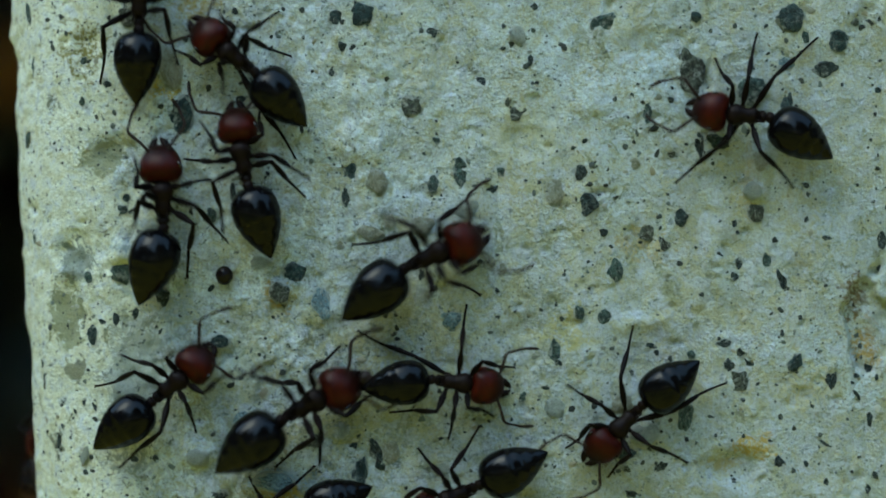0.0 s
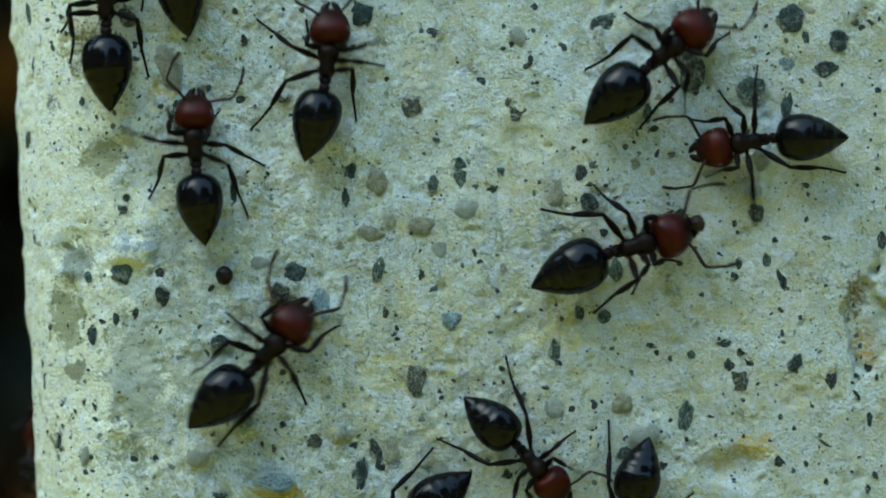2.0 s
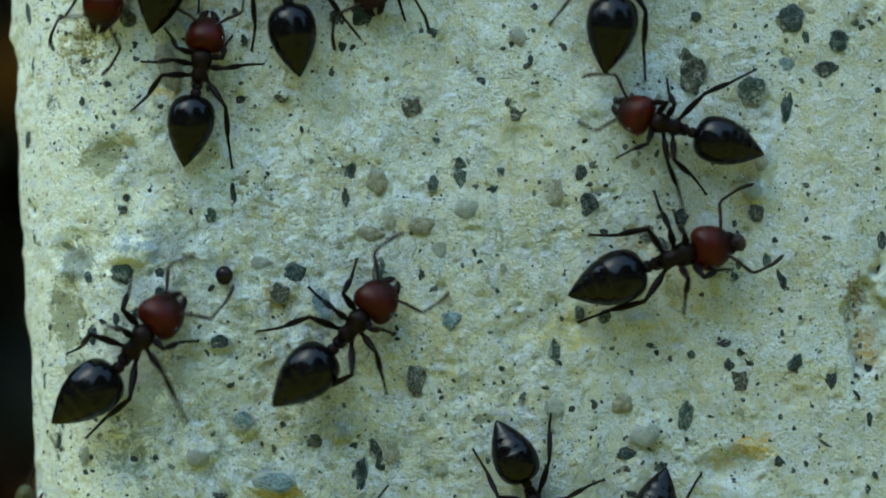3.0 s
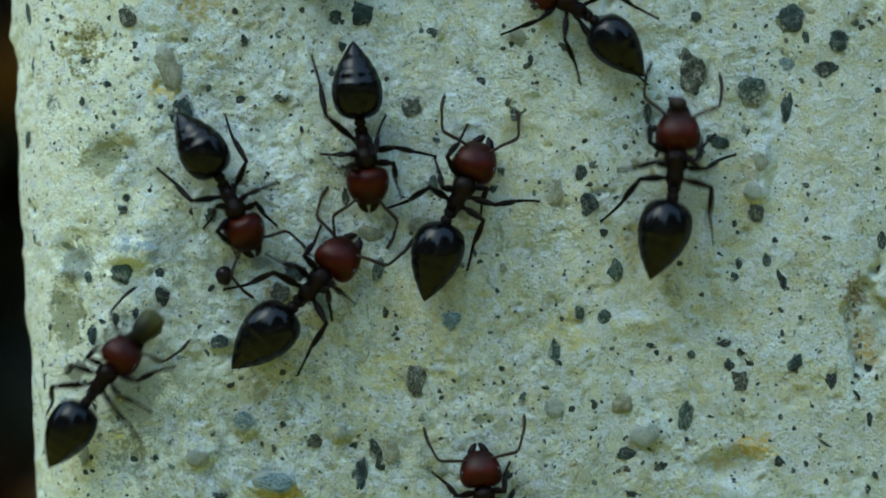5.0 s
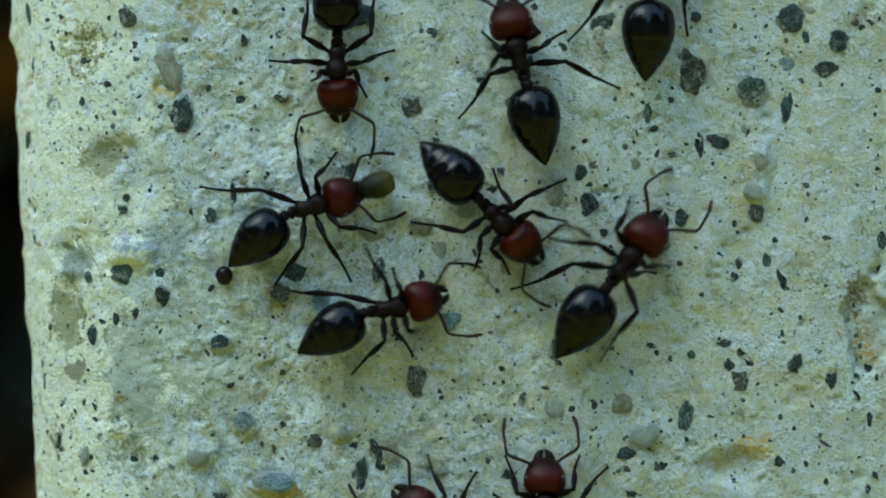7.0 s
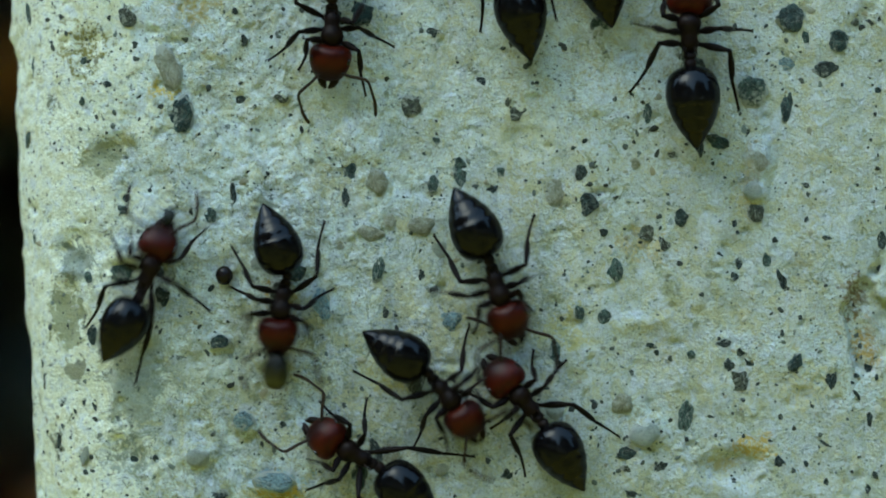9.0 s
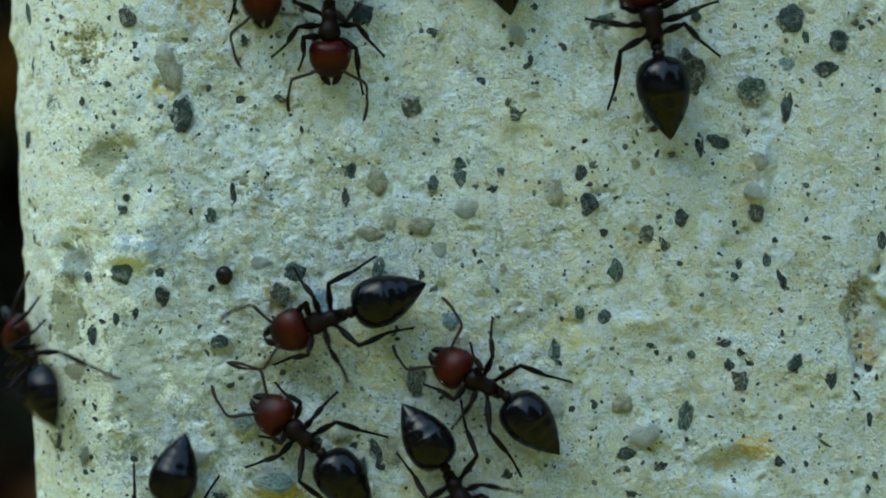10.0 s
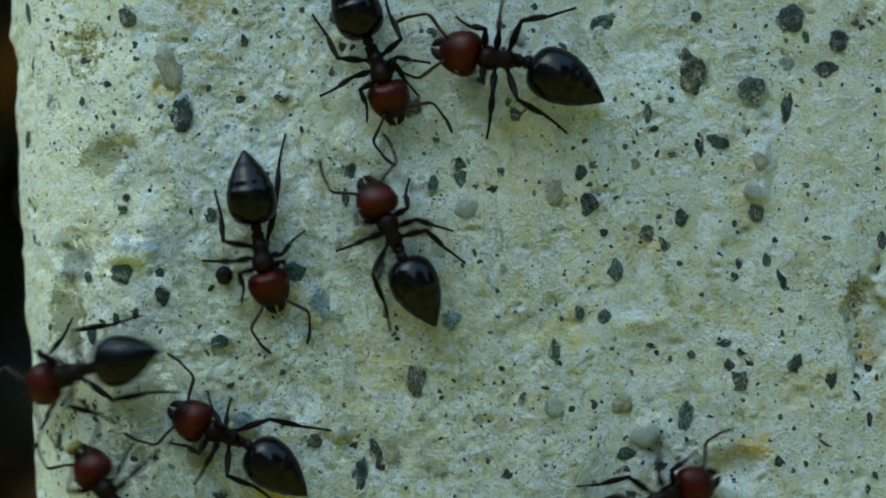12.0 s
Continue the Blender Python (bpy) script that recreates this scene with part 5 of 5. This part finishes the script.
    crawl(ants['ant_k'], [
        (0, 0.32, -7.65, -154, 0), (0.5, -0.62, -8.19, -139, -4), (1, -1.24, -8.49, -144, 2),
        (1.5, -1.33, -8.58, -144, 0), (2, -1.68, -8.81, -142, -1), (2.5, -2.20, -9.27, -144, 1),
        (3, -3.11, -10.14, -142, 1), (12, -17.32, -21.19, -142, 0)])
    crawl(ants['ant_l'], [
        (0, -5.06, -8.54, -152, -7), (0.5, -5.80, -9.40, -151, -4), (1, -6.84, -10.27, -151, -1),
        (12, -26.12, -20.88, -151, 0)])
    crawl(ants['ant_m'], [
        (0, -21.26, -6.92, 21, 0), (0.7, -15.40, -4.62, 21, 5), (1, -12.55, -3.90, 29, -3),
        (1.2, -11.41, -4.08, 19, 4), (1.5, -8.64, -3.87, 26, -2), (2, -5.27, -3.06, 47, -5),
        (2.5, -3.06, -2.52, 27, 12), (3, -2.72, -2.35, 48, -5), (3.2, -2.82, -2.50, 71, -12),
        (4.8, 0.54, 2.39, 69, -1), (5, 0.56, 1.74, 62, 13), (5.5, 1.75, 3.31, 61, 8), (6, 1.96, 4.49, 77, 5),
        (6.5, 1.87, 5.20, 113, -1), (7, 2.30, 6.00, 106, -3), (7.2, 2.65, 6.00, 97, 3), (8.8, 2.23, 9.08, 97, 3),
        (9, 2.10, 9.27, 95, 7), (9.5, 1.49, 10.04, 99, 3), (10, 1.36, 10.64, 101, 1), (10.5, 0.97, 12.34, 99, -1),
        (12, 0.48, 15.30, 99, 0)], steps={
        "middle_right": [(1, -12.5, -6.1), (2, -4.2, -4.8), (2.5, -2.3, -3.8), (3, -1.7, -4.5), (5.5, 3.0, 0.8), (6.5, 4.3, 4.9), (7, 3.8, 6.8)],
        "front_right": [(1, -10.5, -3.7), (2, -3.2, -2.3), (3, -1.5, -2.6), (5, 1.2, 1.0), (5.5, 3.2, 3.7), (6.5, 2.3, 7.4)],
        "middle_left": [(2, -6.7, -2.0), (2.5, -4.1, -1.2), (3, -4.2, -1.2), (5, -0.3, 2.8), (5.5, 1.4, 4.5), (6, 0.5, 4.8), (6.5, 0.2, 4.8), (7, 1.1, 5.1)],
        "hind_right": [(2, -7.1, -6.3), (2.5, -4.7, -4.9), (5.5, 2.3, 0.7), (6, 2.9, 1.9), (6.5, 4.3, 3.5), (7, 5.5, 5.0)],
        "hind_left": [(2.5, -7.0, -2.9), (3, -5.8, -2.6), (5, -1.8, 1.2), (5.5, -0.5, 2.3), (6.5, 0.2, 3.7), (7, 0.5, 4.0), (9, 1.2, 6.7)],
        "front_left": [(2.5, -3.7, -1.2), (3, -2.7, -0.3), (5.5, 0.5, 4.8), (6, 1.3, 6.1), (7, 1.2, 6.7)]})
    crawl(ants['ant_n'], [
        (0, -35.66, -14.05, 24, 0), (2.3, -16.81, -5.48, 24, -2), (2.5, -12.80, -4.53, 18, 9),
        (2.8, -9.94, -3.80, 29, 0), (3, -9.35, -2.84, 52, -12), (3.2, -9.32, -2.54, 62, -20),
        (4.8, -4.07, -1.27, 46, 13), (5, -3.91, -1.07, 46, -1), (5.5, -2.00, -2.11, 18, 17), (6, 0.28, -2.11, 36, 6),
        (6.5, 2.91, -2.09, 36, 9), (7, 5.65, -0.42, 51, 3), (7.2, 6.06, 0.35, 53, 6), (8.8, 7.88, 6.57, 85, 1),
        (9, 7.56, 6.70, 92, 2), (9.5, 7.03, 7.48, 91, 0), (10, 6.44, 6.98, 100, -2), (10.5, 4.57, 6.72, 139, -19),
        (11, 3.01, 6.91, 148, -12), (11.5, 2.29, 5.97, 166, -19), (12, 1.60, 5.85, 174, -22)], steps={
        "hind_right": [(3, -11.1, -5.9), (6, -1.2, -4.9), (6.5, 1.0, -5.2), (7, 4.9, -3.5), (9, 9.2, 4.3), (9.5, 8.6, 6.0), (10, 8.6, 6.0), (10.5, 7.2, 6.7), (11, 6.1, 7.1), (11.5, 3.7, 7.2), (12, 4.1, 7.5)],
        "middle_right": [(3, -7.9, -5.4), (5, -3.4, -2.2), (6.5, 3.5, -3.4), (7, 6.6, -0.7), (9, 9.6, 6.8), (9.5, 8.9, 7.5), (11.5, 3.2, 7.5), (12, 1.8, 7.7)],
        "hind_left": [(3, -11.8, -3.3), (5, -6.8, -1.3), (5.5, -6.2, -1.3), (6, -3.2, -1.9), (6.5, 0.2, -2.3), (7, 2.1, -1.3), (9, 5.8, 4.8), (9.5, 5.8, 4.8), (10, 5.1, 4.2), (10.5, 5.1, 4.1), (11, 5.2, 4.0), (11.5, 3.9, 3.6), (12, 3.9, 3.6)],
        "middle_left": [(3, -10.6, -2.3), (5, -5.5, -0.2), (5.5, -3.4, -1.0), (6, -2.2, -1.1), (7, 3.3, 0.3), (9, 5.8, 7.0), (9.5, 5.6, 6.9), (10, 4.4, 7.1), (10.5, 3.4, 5.7), (11, 2.3, 5.8), (11.5, 1.5, 4.5), (12, 1.4, 3.4)],
        "front_right": [(5, -2.7, -1.7), (5.5, -1.6, -3.2)],
        "front_left": [(5.5, -0.9, -0.4), (6.5, 2.8, -0.5), (11, 1.3, 7.0), (11.5, 0.6, 5.4)]})
    crawl(ants['ant_u'], [
        (0, -3.76, 14.70, -78, 0), (3.2, -2.46, 8.44, -78, -3), (4.8, -2.72, 3.18, -82, -31),
        (5, -2.40, 2.97, -81, -4), (5.5, -1.59, 2.39, -49, -22), (6, -0.68, 1.87, -48, -29),
        (6.2, 0.34, 1.63, -31, -10), (6.5, 2.38, 1.02, -19, 0), (7, 1.73, 0.89, -46, 2), (7.2, 1.68, 0.56, -63, 14),
        (8.8, 2.20, -1.69, -69, 10), (9, 1.69, -1.24, -73, 9), (9.1, 1.11, -1.04, -90, 14),
        (9.2, 0.36, -1.06, -104, 18), (9.3, -0.21, -1.01, -116, -3), (9.4, -0.88, -1.02, -129, -2),
        (9.5, -2.15, -1.63, -146, -6), (9.7, -2.85, -2.46, -137, -7), (10, -3.74, -2.22, -163, 4),
        (10.5, -4.45, -2.59, -170, 14), (11, -5.62, -3.01, -173, -3), (11.5, -7.64, -3.28, -170, -12),
        (11.7, -8.51, -3.51, -169, -8), (12, -11.30, -3.88, -164, -4)], steps={
        "hind_right": [(5, -4.1, 6.0), (5.5, -4.0, 3.1), (6, -3.1, 2.1), (6.5, -1.1, 1.0), (7, -1.0, 0.8), (9, -0.3, 0.4), (9.5, -0.6, 1.0), (10, -2.1, -0.2), (10.5, -2.8, -0.6), (11, -2.7, -0.5), (11.5, -5.2, -1.1)],
        "middle_right": [(5, -3.8, 2.9), (5.5, -2.7, 1.0), (6, -2.3, 1.2), (6.5, 1.0, -0.6), (7, 1.0, -0.7), (9, -0.5, -1.3), (9.5, -2.5, 0.2), (10.5, -4.0, -0.9), (11, -5.8, -1.4), (11.5, -7.9, -1.7)],
        "middle_left": [(5, -0.2, 2.9), (5.5, -0.9, 3.0), (7, 3.8, 2.2), (9, 3.2, -0.6), (10, -2.9, -4.1), (10.5, -2.9, -4.1), (11, -5.1, -4.4), (12, -10.1, -5.4)],
        "front_right": [(5, -3.2, 2.5), (5.5, -2.1, 0.7), (6.5, 3.0, 0.0), (7, 2.1, -0.8), (11.5, -8.5, -2.2)],
        "hind_left": [(5, -1.8, 4.2), (5.5, -1.4, 5.1), (6.5, 0.9, 2.8), (7, 1.5, 2.5), (9, 2.8, 1.1), (10, -0.9, -2.4), (10.5, -1.5, -2.6), (11, -2.4, -3.6), (11.5, -4.4, -3.9), (12, -8.1, -4.4)],
        "front_left": [(9, 2.8, -1.9), (12, -13.2, -5.7)]})
    crawl(ants['ant_v'], [
        (0, -9.10, 14.85, -99, 0), (2.9, -10.05, 9.13, -99, -1), (3, -10.27, 8.37, -102, 4),
        (3.2, -10.59, 7.87, -101, 1), (4.8, -6.86, 1.84, -67, 13), (5, -6.47, 1.39, -64, 7),
        (5.5, -3.72, 0.80, -27, -3), (6, -1.75, -0.16, -20, -16), (6.04, -1.75, -0.17, -20, -16), (6.1, -1.76, -1.07, 3, 24),
        (6.2, -2.13, -2.22, 34, 15), (6.5, -2.27, -2.02, 38, 8), (7, -1.55, -1.81, 10, 22), (7.2, -0.89, -2.08, 1, 24),
        (8.8, 0.19, -3.63, -29, 15), (9, 0.12, -4.50, -50, 18), (9.2, -0.17, -5.63, -66, 16),
        (9.5, 0.34, -6.23, -60, 9), (10, 0.47, -7.54, -64, 8), (10.5, 1.19, -8.45, -67, 17),
        (11, 1.54, -9.18, -66, 17), (11.5, 2.32, -10.75, -66, 13), (12, 2.73, -11.66, -66, 0)], steps={
        "hind_right": [(5, -8.9, 2.5), (5.5, -7.3, 1.1), (6, -5.5, 0.5), (7, -2.8, -3.9), (9, -2.8, -3.8), (9.5, -1.6, -5.4)],
        "hind_left": [(5, -6.8, 4.2), (5.5, -4.9, 2.7), (6.5, -4.9, -1.6), (7, -5.4, -1.2), (9, 0.8, -2.3)],
        "middle_left": [(5, -5.1, 2.1), (5.5, -3.0, 1.9), (6.5, -3.2, -1.2), (7, -2.4, 0.0)],
        "middle_right": [(5, -7.4, 0.6), (5.5, -5.8, -0.2), (6, -3.5, -1.0), (9, -0.9, -6.2)],
        "front_right": [(6.5, -1.8, -2.9), (7, -0.3, -2.9)],
        "front_left": [(7, -1.6, -0.6)]})
    crawl(ants['ant_p'], [
        (0, -16.44, -13.07, 55, 0), (4.8, -10.94, -5.21, 55, 6), (5, -10.36, -3.98, 54, 6), (5.5, -8.00, -1.98, 47, 4),
        (6, -6.32, 0.49, 72, -8), (6.5, -5.30, 1.56, 45, 9), (7, -4.02, 1.32, 19, 24), (7.2, -4.28, 0.82, 18, 23),
        (7.9, -4.67, 0.56, -35, 53), (8.4, -4.54, -0.88, -67, 14), (8.8, -4.13, -1.79, -73, 13),
        (9, -4.97, -1.69, -101, 30), (9.1, -5.63, -2.04, -111, 22), (9.3, -7.29, -2.93, -138, 14),
        (9.5, -8.49, -4.64, -131, -4), (9.7, -8.84, -6.36, -118, -8), (10, -8.71, -8.79, -103, -2),
        (10.5, -8.75, -10.92, -99, 0), (12, -9.24, -13.88, -99, 0)], morsel, 0.5, steps={
        "middle_left": [(5, -11.9, -3.9), (6, -7.6, 1.0), (6.5, -7.0, 2.5), (7, -4.6, 3.5), (9, -3.4, -1.2)],
        "front_right": [(5, -8.3, -3.6), (6, -4.1, 2.2), (6.5, -3.6, 2.0), (7, -2.0, 0.5), (9, -6.5, -2.8)],
        "hind_right": [(5, -9.3, -6.0), (5.5, -7.6, -4.9), (6, -6.2, -2.7), (6.5, -5.4, -1.3), (7, -5.3, -1.3), (9, -6.6, 0.1), (9.5, -8.0, -2.1)],
        "hind_left": [(5.5, -10.8, -2.9), (6, -9.4, -1.2), (6.5, -7.6, 2.0), (7, -7.6, 1.9), (9, -3.7, 0.9), (9.5, -5.8, -3.2)],
        "middle_right": [(5.5, -7.0, -2.3), (6, -4.8, -0.4), (6.5, -4.6, -0.4), (7, -2.8, -1.0), (9, -6.6, -1.2)],
        "front_left": [(9, -3.7, -3.0)]})
    crawl(ants['ant_z'], [
        (0, -18.93, -16.91, 59, 0), (7.2, -12.80, -11.60, 62, -8), (8.8, -9.75, -1.89, 59, -12), (9, -9.06, -0.68, 71, -11),
        (9.1, -8.67, -0.11, 67, -6), (9.3, -8.96, -0.46, 69, -10), (9.5, -9.88, -0.55, 83, -17),
        (9.7, -10.84, -1.86, 110, -13), (9.8, -11.45, -2.29, 129, -18), (10, -12.82, -3.20, 146, -19),
        (10.2, -15.26, -3.50, 140, -14), (10.4, -14.80, -1.10, 104, -13), (10.6, -14.60, 0.45, 92, -11), (10.8, -14.75, 0.80, 96, -9),
        (11, -15.20, 0.90, 101, -9), (11.3, -16.80, 1.10, 112, -7), (12, -24.50, 2.90, 138, 0)], grey_bit, 0.22, steps={
        "hind_left": [(9, -11.1, -2.5), (9.5, -11.1, -1.5)],
        "middle_right": [(9, -7.2, -1.9), (9.5, -7.6, -1.5), (10, -12.7, -2.2)],
        "hind_right": [(9, -9.5, -4.2), (9.5, -9.2, -3.0), (10, -10.0, -4.0)],
        "front_right": [(9.5, -8.6, 0.2), (10.5, -13.2, 2.3), (10.8, -12.9, 2.8), (11, -13.1, 2.2)],
        "middle_left": [(10, -14.7, -4.3)]})
    crawl(ants['ant_s'], [
        (0, -2.70, 19.83, -92, 0), (5.4, -3.15, 9.04, -92, 0), (5.5, -3.15, 8.29, -92, 0), (6, -2.87, 6.05, -87, -1),
        (6.5, -2.96, 5.75, -93, 4), (7, -3.26, 5.69, -91, 1), (7.2, -3.25, 5.73, -90, 0), (8.8, -3.38, 6.28, -92, 0),
        (9, -3.41, 6.75, -90, -3), (9.5, -3.54, 6.87, -90, -4), (10, -3.49, 6.87, -90, -3),
        (10.5, -3.30, 5.92, -96, 2), (11, -2.36, 5.54, -68, -5), (11.5, -2.22, 5.40, -76, 2),
        (12, -1.96, 5.55, -68, -1)], steps={
        "hind_right": [(6, -5.3, 7.5), (11, -4.2, 6.7)],
        "middle_left": [(6, -1.1, 6.4), (6.5, -1.1, 6.4), (7, -1.5, 6.2), (9, -1.5, 6.3), (9.5, -1.8, 6.0), (10, -1.8, 6.0), (10.5, -1.2, 5.6), (11, -0.3, 5.7), (11.5, -0.3, 5.7), (12, -0.4, 5.8)],
        "front_right": [(6, -4.0, 5.2), (6.5, -3.9, 5.1), (7, -4.0, 5.2), (10.5, -4.1, 4.9)],
        "middle_right": [(6.5, -5.4, 5.8), (7, -5.4, 5.8), (9, -5.4, 5.8), (9.5, -5.3, 5.9), (10, -5.3, 5.9), (10.5, -5.2, 5.9), (11, -4.4, 5.9), (11.5, -3.8, 4.7), (12, -3.8, 4.7)],
        "front_left": [(10.5, -2.4, 4.6)]})
    crawl(ants['ant_w'], [
        (0, -8.50, 28.90, -81, 0), (9.8, -5.28, 9.57, -81, -1), (10, -5.67, 8.58, -83, -3),
        (10.5, -6.54, 6.29, -93, 5), (11, -5.07, 4.38, -71, -1), (11.5, -6.07, 1.17, -92, 7),
        (12, -5.56, -0.24, -79, -2)], steps={
        "middle_left": [(10.5, -4.9, 6.7), (11.5, -3.9, 0.8), (12, -4.3, 0.6)],
        "middle_right": [(10.5, -8.2, 6.4), (11, -7.2, 4.0), (11.5, -8.3, 1.3), (12, -7.5, -0.4)],
        "front_left": [(10.5, -5.1, 5.0), (11, -4.1, 4.3), (11.5, -4.6, 0.5)],
        "front_right": [(10.5, -7.9, 5.4), (11.5, -7.0, -0.4)],
        "hind_right": [(11, -7.3, 6.9), (11.5, -6.9, 4.4), (12, -7.1, 1.8)],
        "hind_left": [(11, -4.6, 6.9), (11.5, -4.9, 5.0), (12, -4.9, 3.7)]})
    crawl(ants['ant_x'], [
        (0, 3.32, -20.36, 90, 0), (5.5, 3.32, -9.36, 90, 7), (6, 3.19, -8.25, 92, 4), (6.5, 3.40, -7.91, 95, 1),
        (7, 3.16, -7.99, 94, 2), (7.2, 3.32, -7.81, 95, 1), (8.8, 2.97, -5.12, 123, -3), (9, 2.49, -4.67, 130, -9),
        (9.5, 1.45, -4.54, 148, -18), (10, 1.13, -4.11, 153, -21), (10.5, 0.28, -3.11, 137, -14),
        (11, -0.02, -2.54, 124, 0), (11.5, -0.44, -0.44, 107, 6), (12, -1.63, 0.62, 113, 3)], steps={
        "front_left": [(7, 1.9, -6.4), (11, -2.0, -1.3), (11.5, -2.0, 1.1), (12, -3.0, 1.8)],
        "middle_right": [(7, 5.1, -6.7), (9, 3.8, -3.4), (9.5, 3.8, -3.4), (10, 1.5, -2.1), (10.5, 1.0, -1.0), (11, 1.0, -1.1), (12, 0.3, 0.6)],
        "hind_right": [(9, 5.5, -5.8), (9.5, 4.1, -4.0), (10, 4.0, -4.1), (10.5, 4.0, -4.1), (11, 1.9, -2.3), (11.5, 2.3, -1.8), (12, 0.7, -0.4)],
        "hind_left": [(9, 2.6, -7.1), (9.5, 2.6, -7.1), (10, 2.5, -7.1), (10.5, 0.8, -6.1), (11, 0.8, -5.3), (11.5, -0.3, -4.2), (12, -1.6, -2.5)],
        "middle_left": [(9, 1.5, -5.6), (10, 0.3, -5.6), (10.5, -1.6, -4.5), (11, -1.6, -4.5), (11.5, -2.3, -1.9), (12, -3.3, -0.1)],
        "front_right": [(11.5, 0.4, 0.7)]})
    crawl(ants['ant_y'], [
        (0, 2.80, -17.54, 99, 0), (4.5, 1.32, -8.66, 99, -1), (4.8, 1.30, -7.94, 101, -3), (5, 1.30, -7.77, 101, -3),
        (5.5, 0.62, -8.12, 120, -5), (6, 0.56, -8.10, 126, -5), (6.5, 0.09, -8.17, 133, -6),
        (7, -0.11, -8.49, 137, -5), (7.2, -0.33, -8.25, 139, -7), (8.8, -2.46, -6.47, 149, -6),
        (9, -2.76, -6.29, 152, -14), (9.5, -3.67, -6.16, 147, -8), (10, -4.44, -5.67, 139, -9),
        (10.5, -4.91, -5.84, 147, -13), (11, -5.56, -6.15, 161, -22), (11.5, -5.90, -5.97, 161, -23),
        (12, -6.84, -5.67, 158, -19)], steps={
        "hind_right": [(9, 1.0, -6.4), (10, -1.7, -5.8), (10.5, -1.7, -5.8), (11, -1.6, -5.8), (11.5, -3.2, -5.8), (12, -3.4, -5.6)],
        "middle_right": [(9, -2.4, -4.6), (9.5, -2.7, -5.1), (10, -3.3, -4.4), (10.5, -4.7, -4.6), (11, -5.8, -3.8), (12, -6.6, -4.6)],
        "middle_left": [(9, -4.2, -7.5), (9.5, -4.1, -7.5), (10, -6.1, -6.8), (10.5, -6.0, -6.8), (11, -5.9, -6.9), (11.5, -6.4, -7.4)],
        "front_left": [(9.5, -5.5, -6.6)],
        "front_right": [(9.5, -3.6, -5.2), (11.5, -6.7, -4.6)]})
    crawl(ants['ant_bb'], [
        (0, 7.16, -26.78, 128, 0), (11.4, -6.97, -8.88, 128, -10), (11.6, -8.01, -8.14, 123, -7),
        (11.8, -9.16, -8.06, 113, -5), (12, -10.20, -7.54, 121, -3)], crumb, 0.15)
    crawl(ants['ant_cc'], [
        (0, -17.45, -17.29, 20, 0), (11.6, 4.36, -9.36, 20, -2), (12, 6.87, -7.62, 20, 7)])


motions()
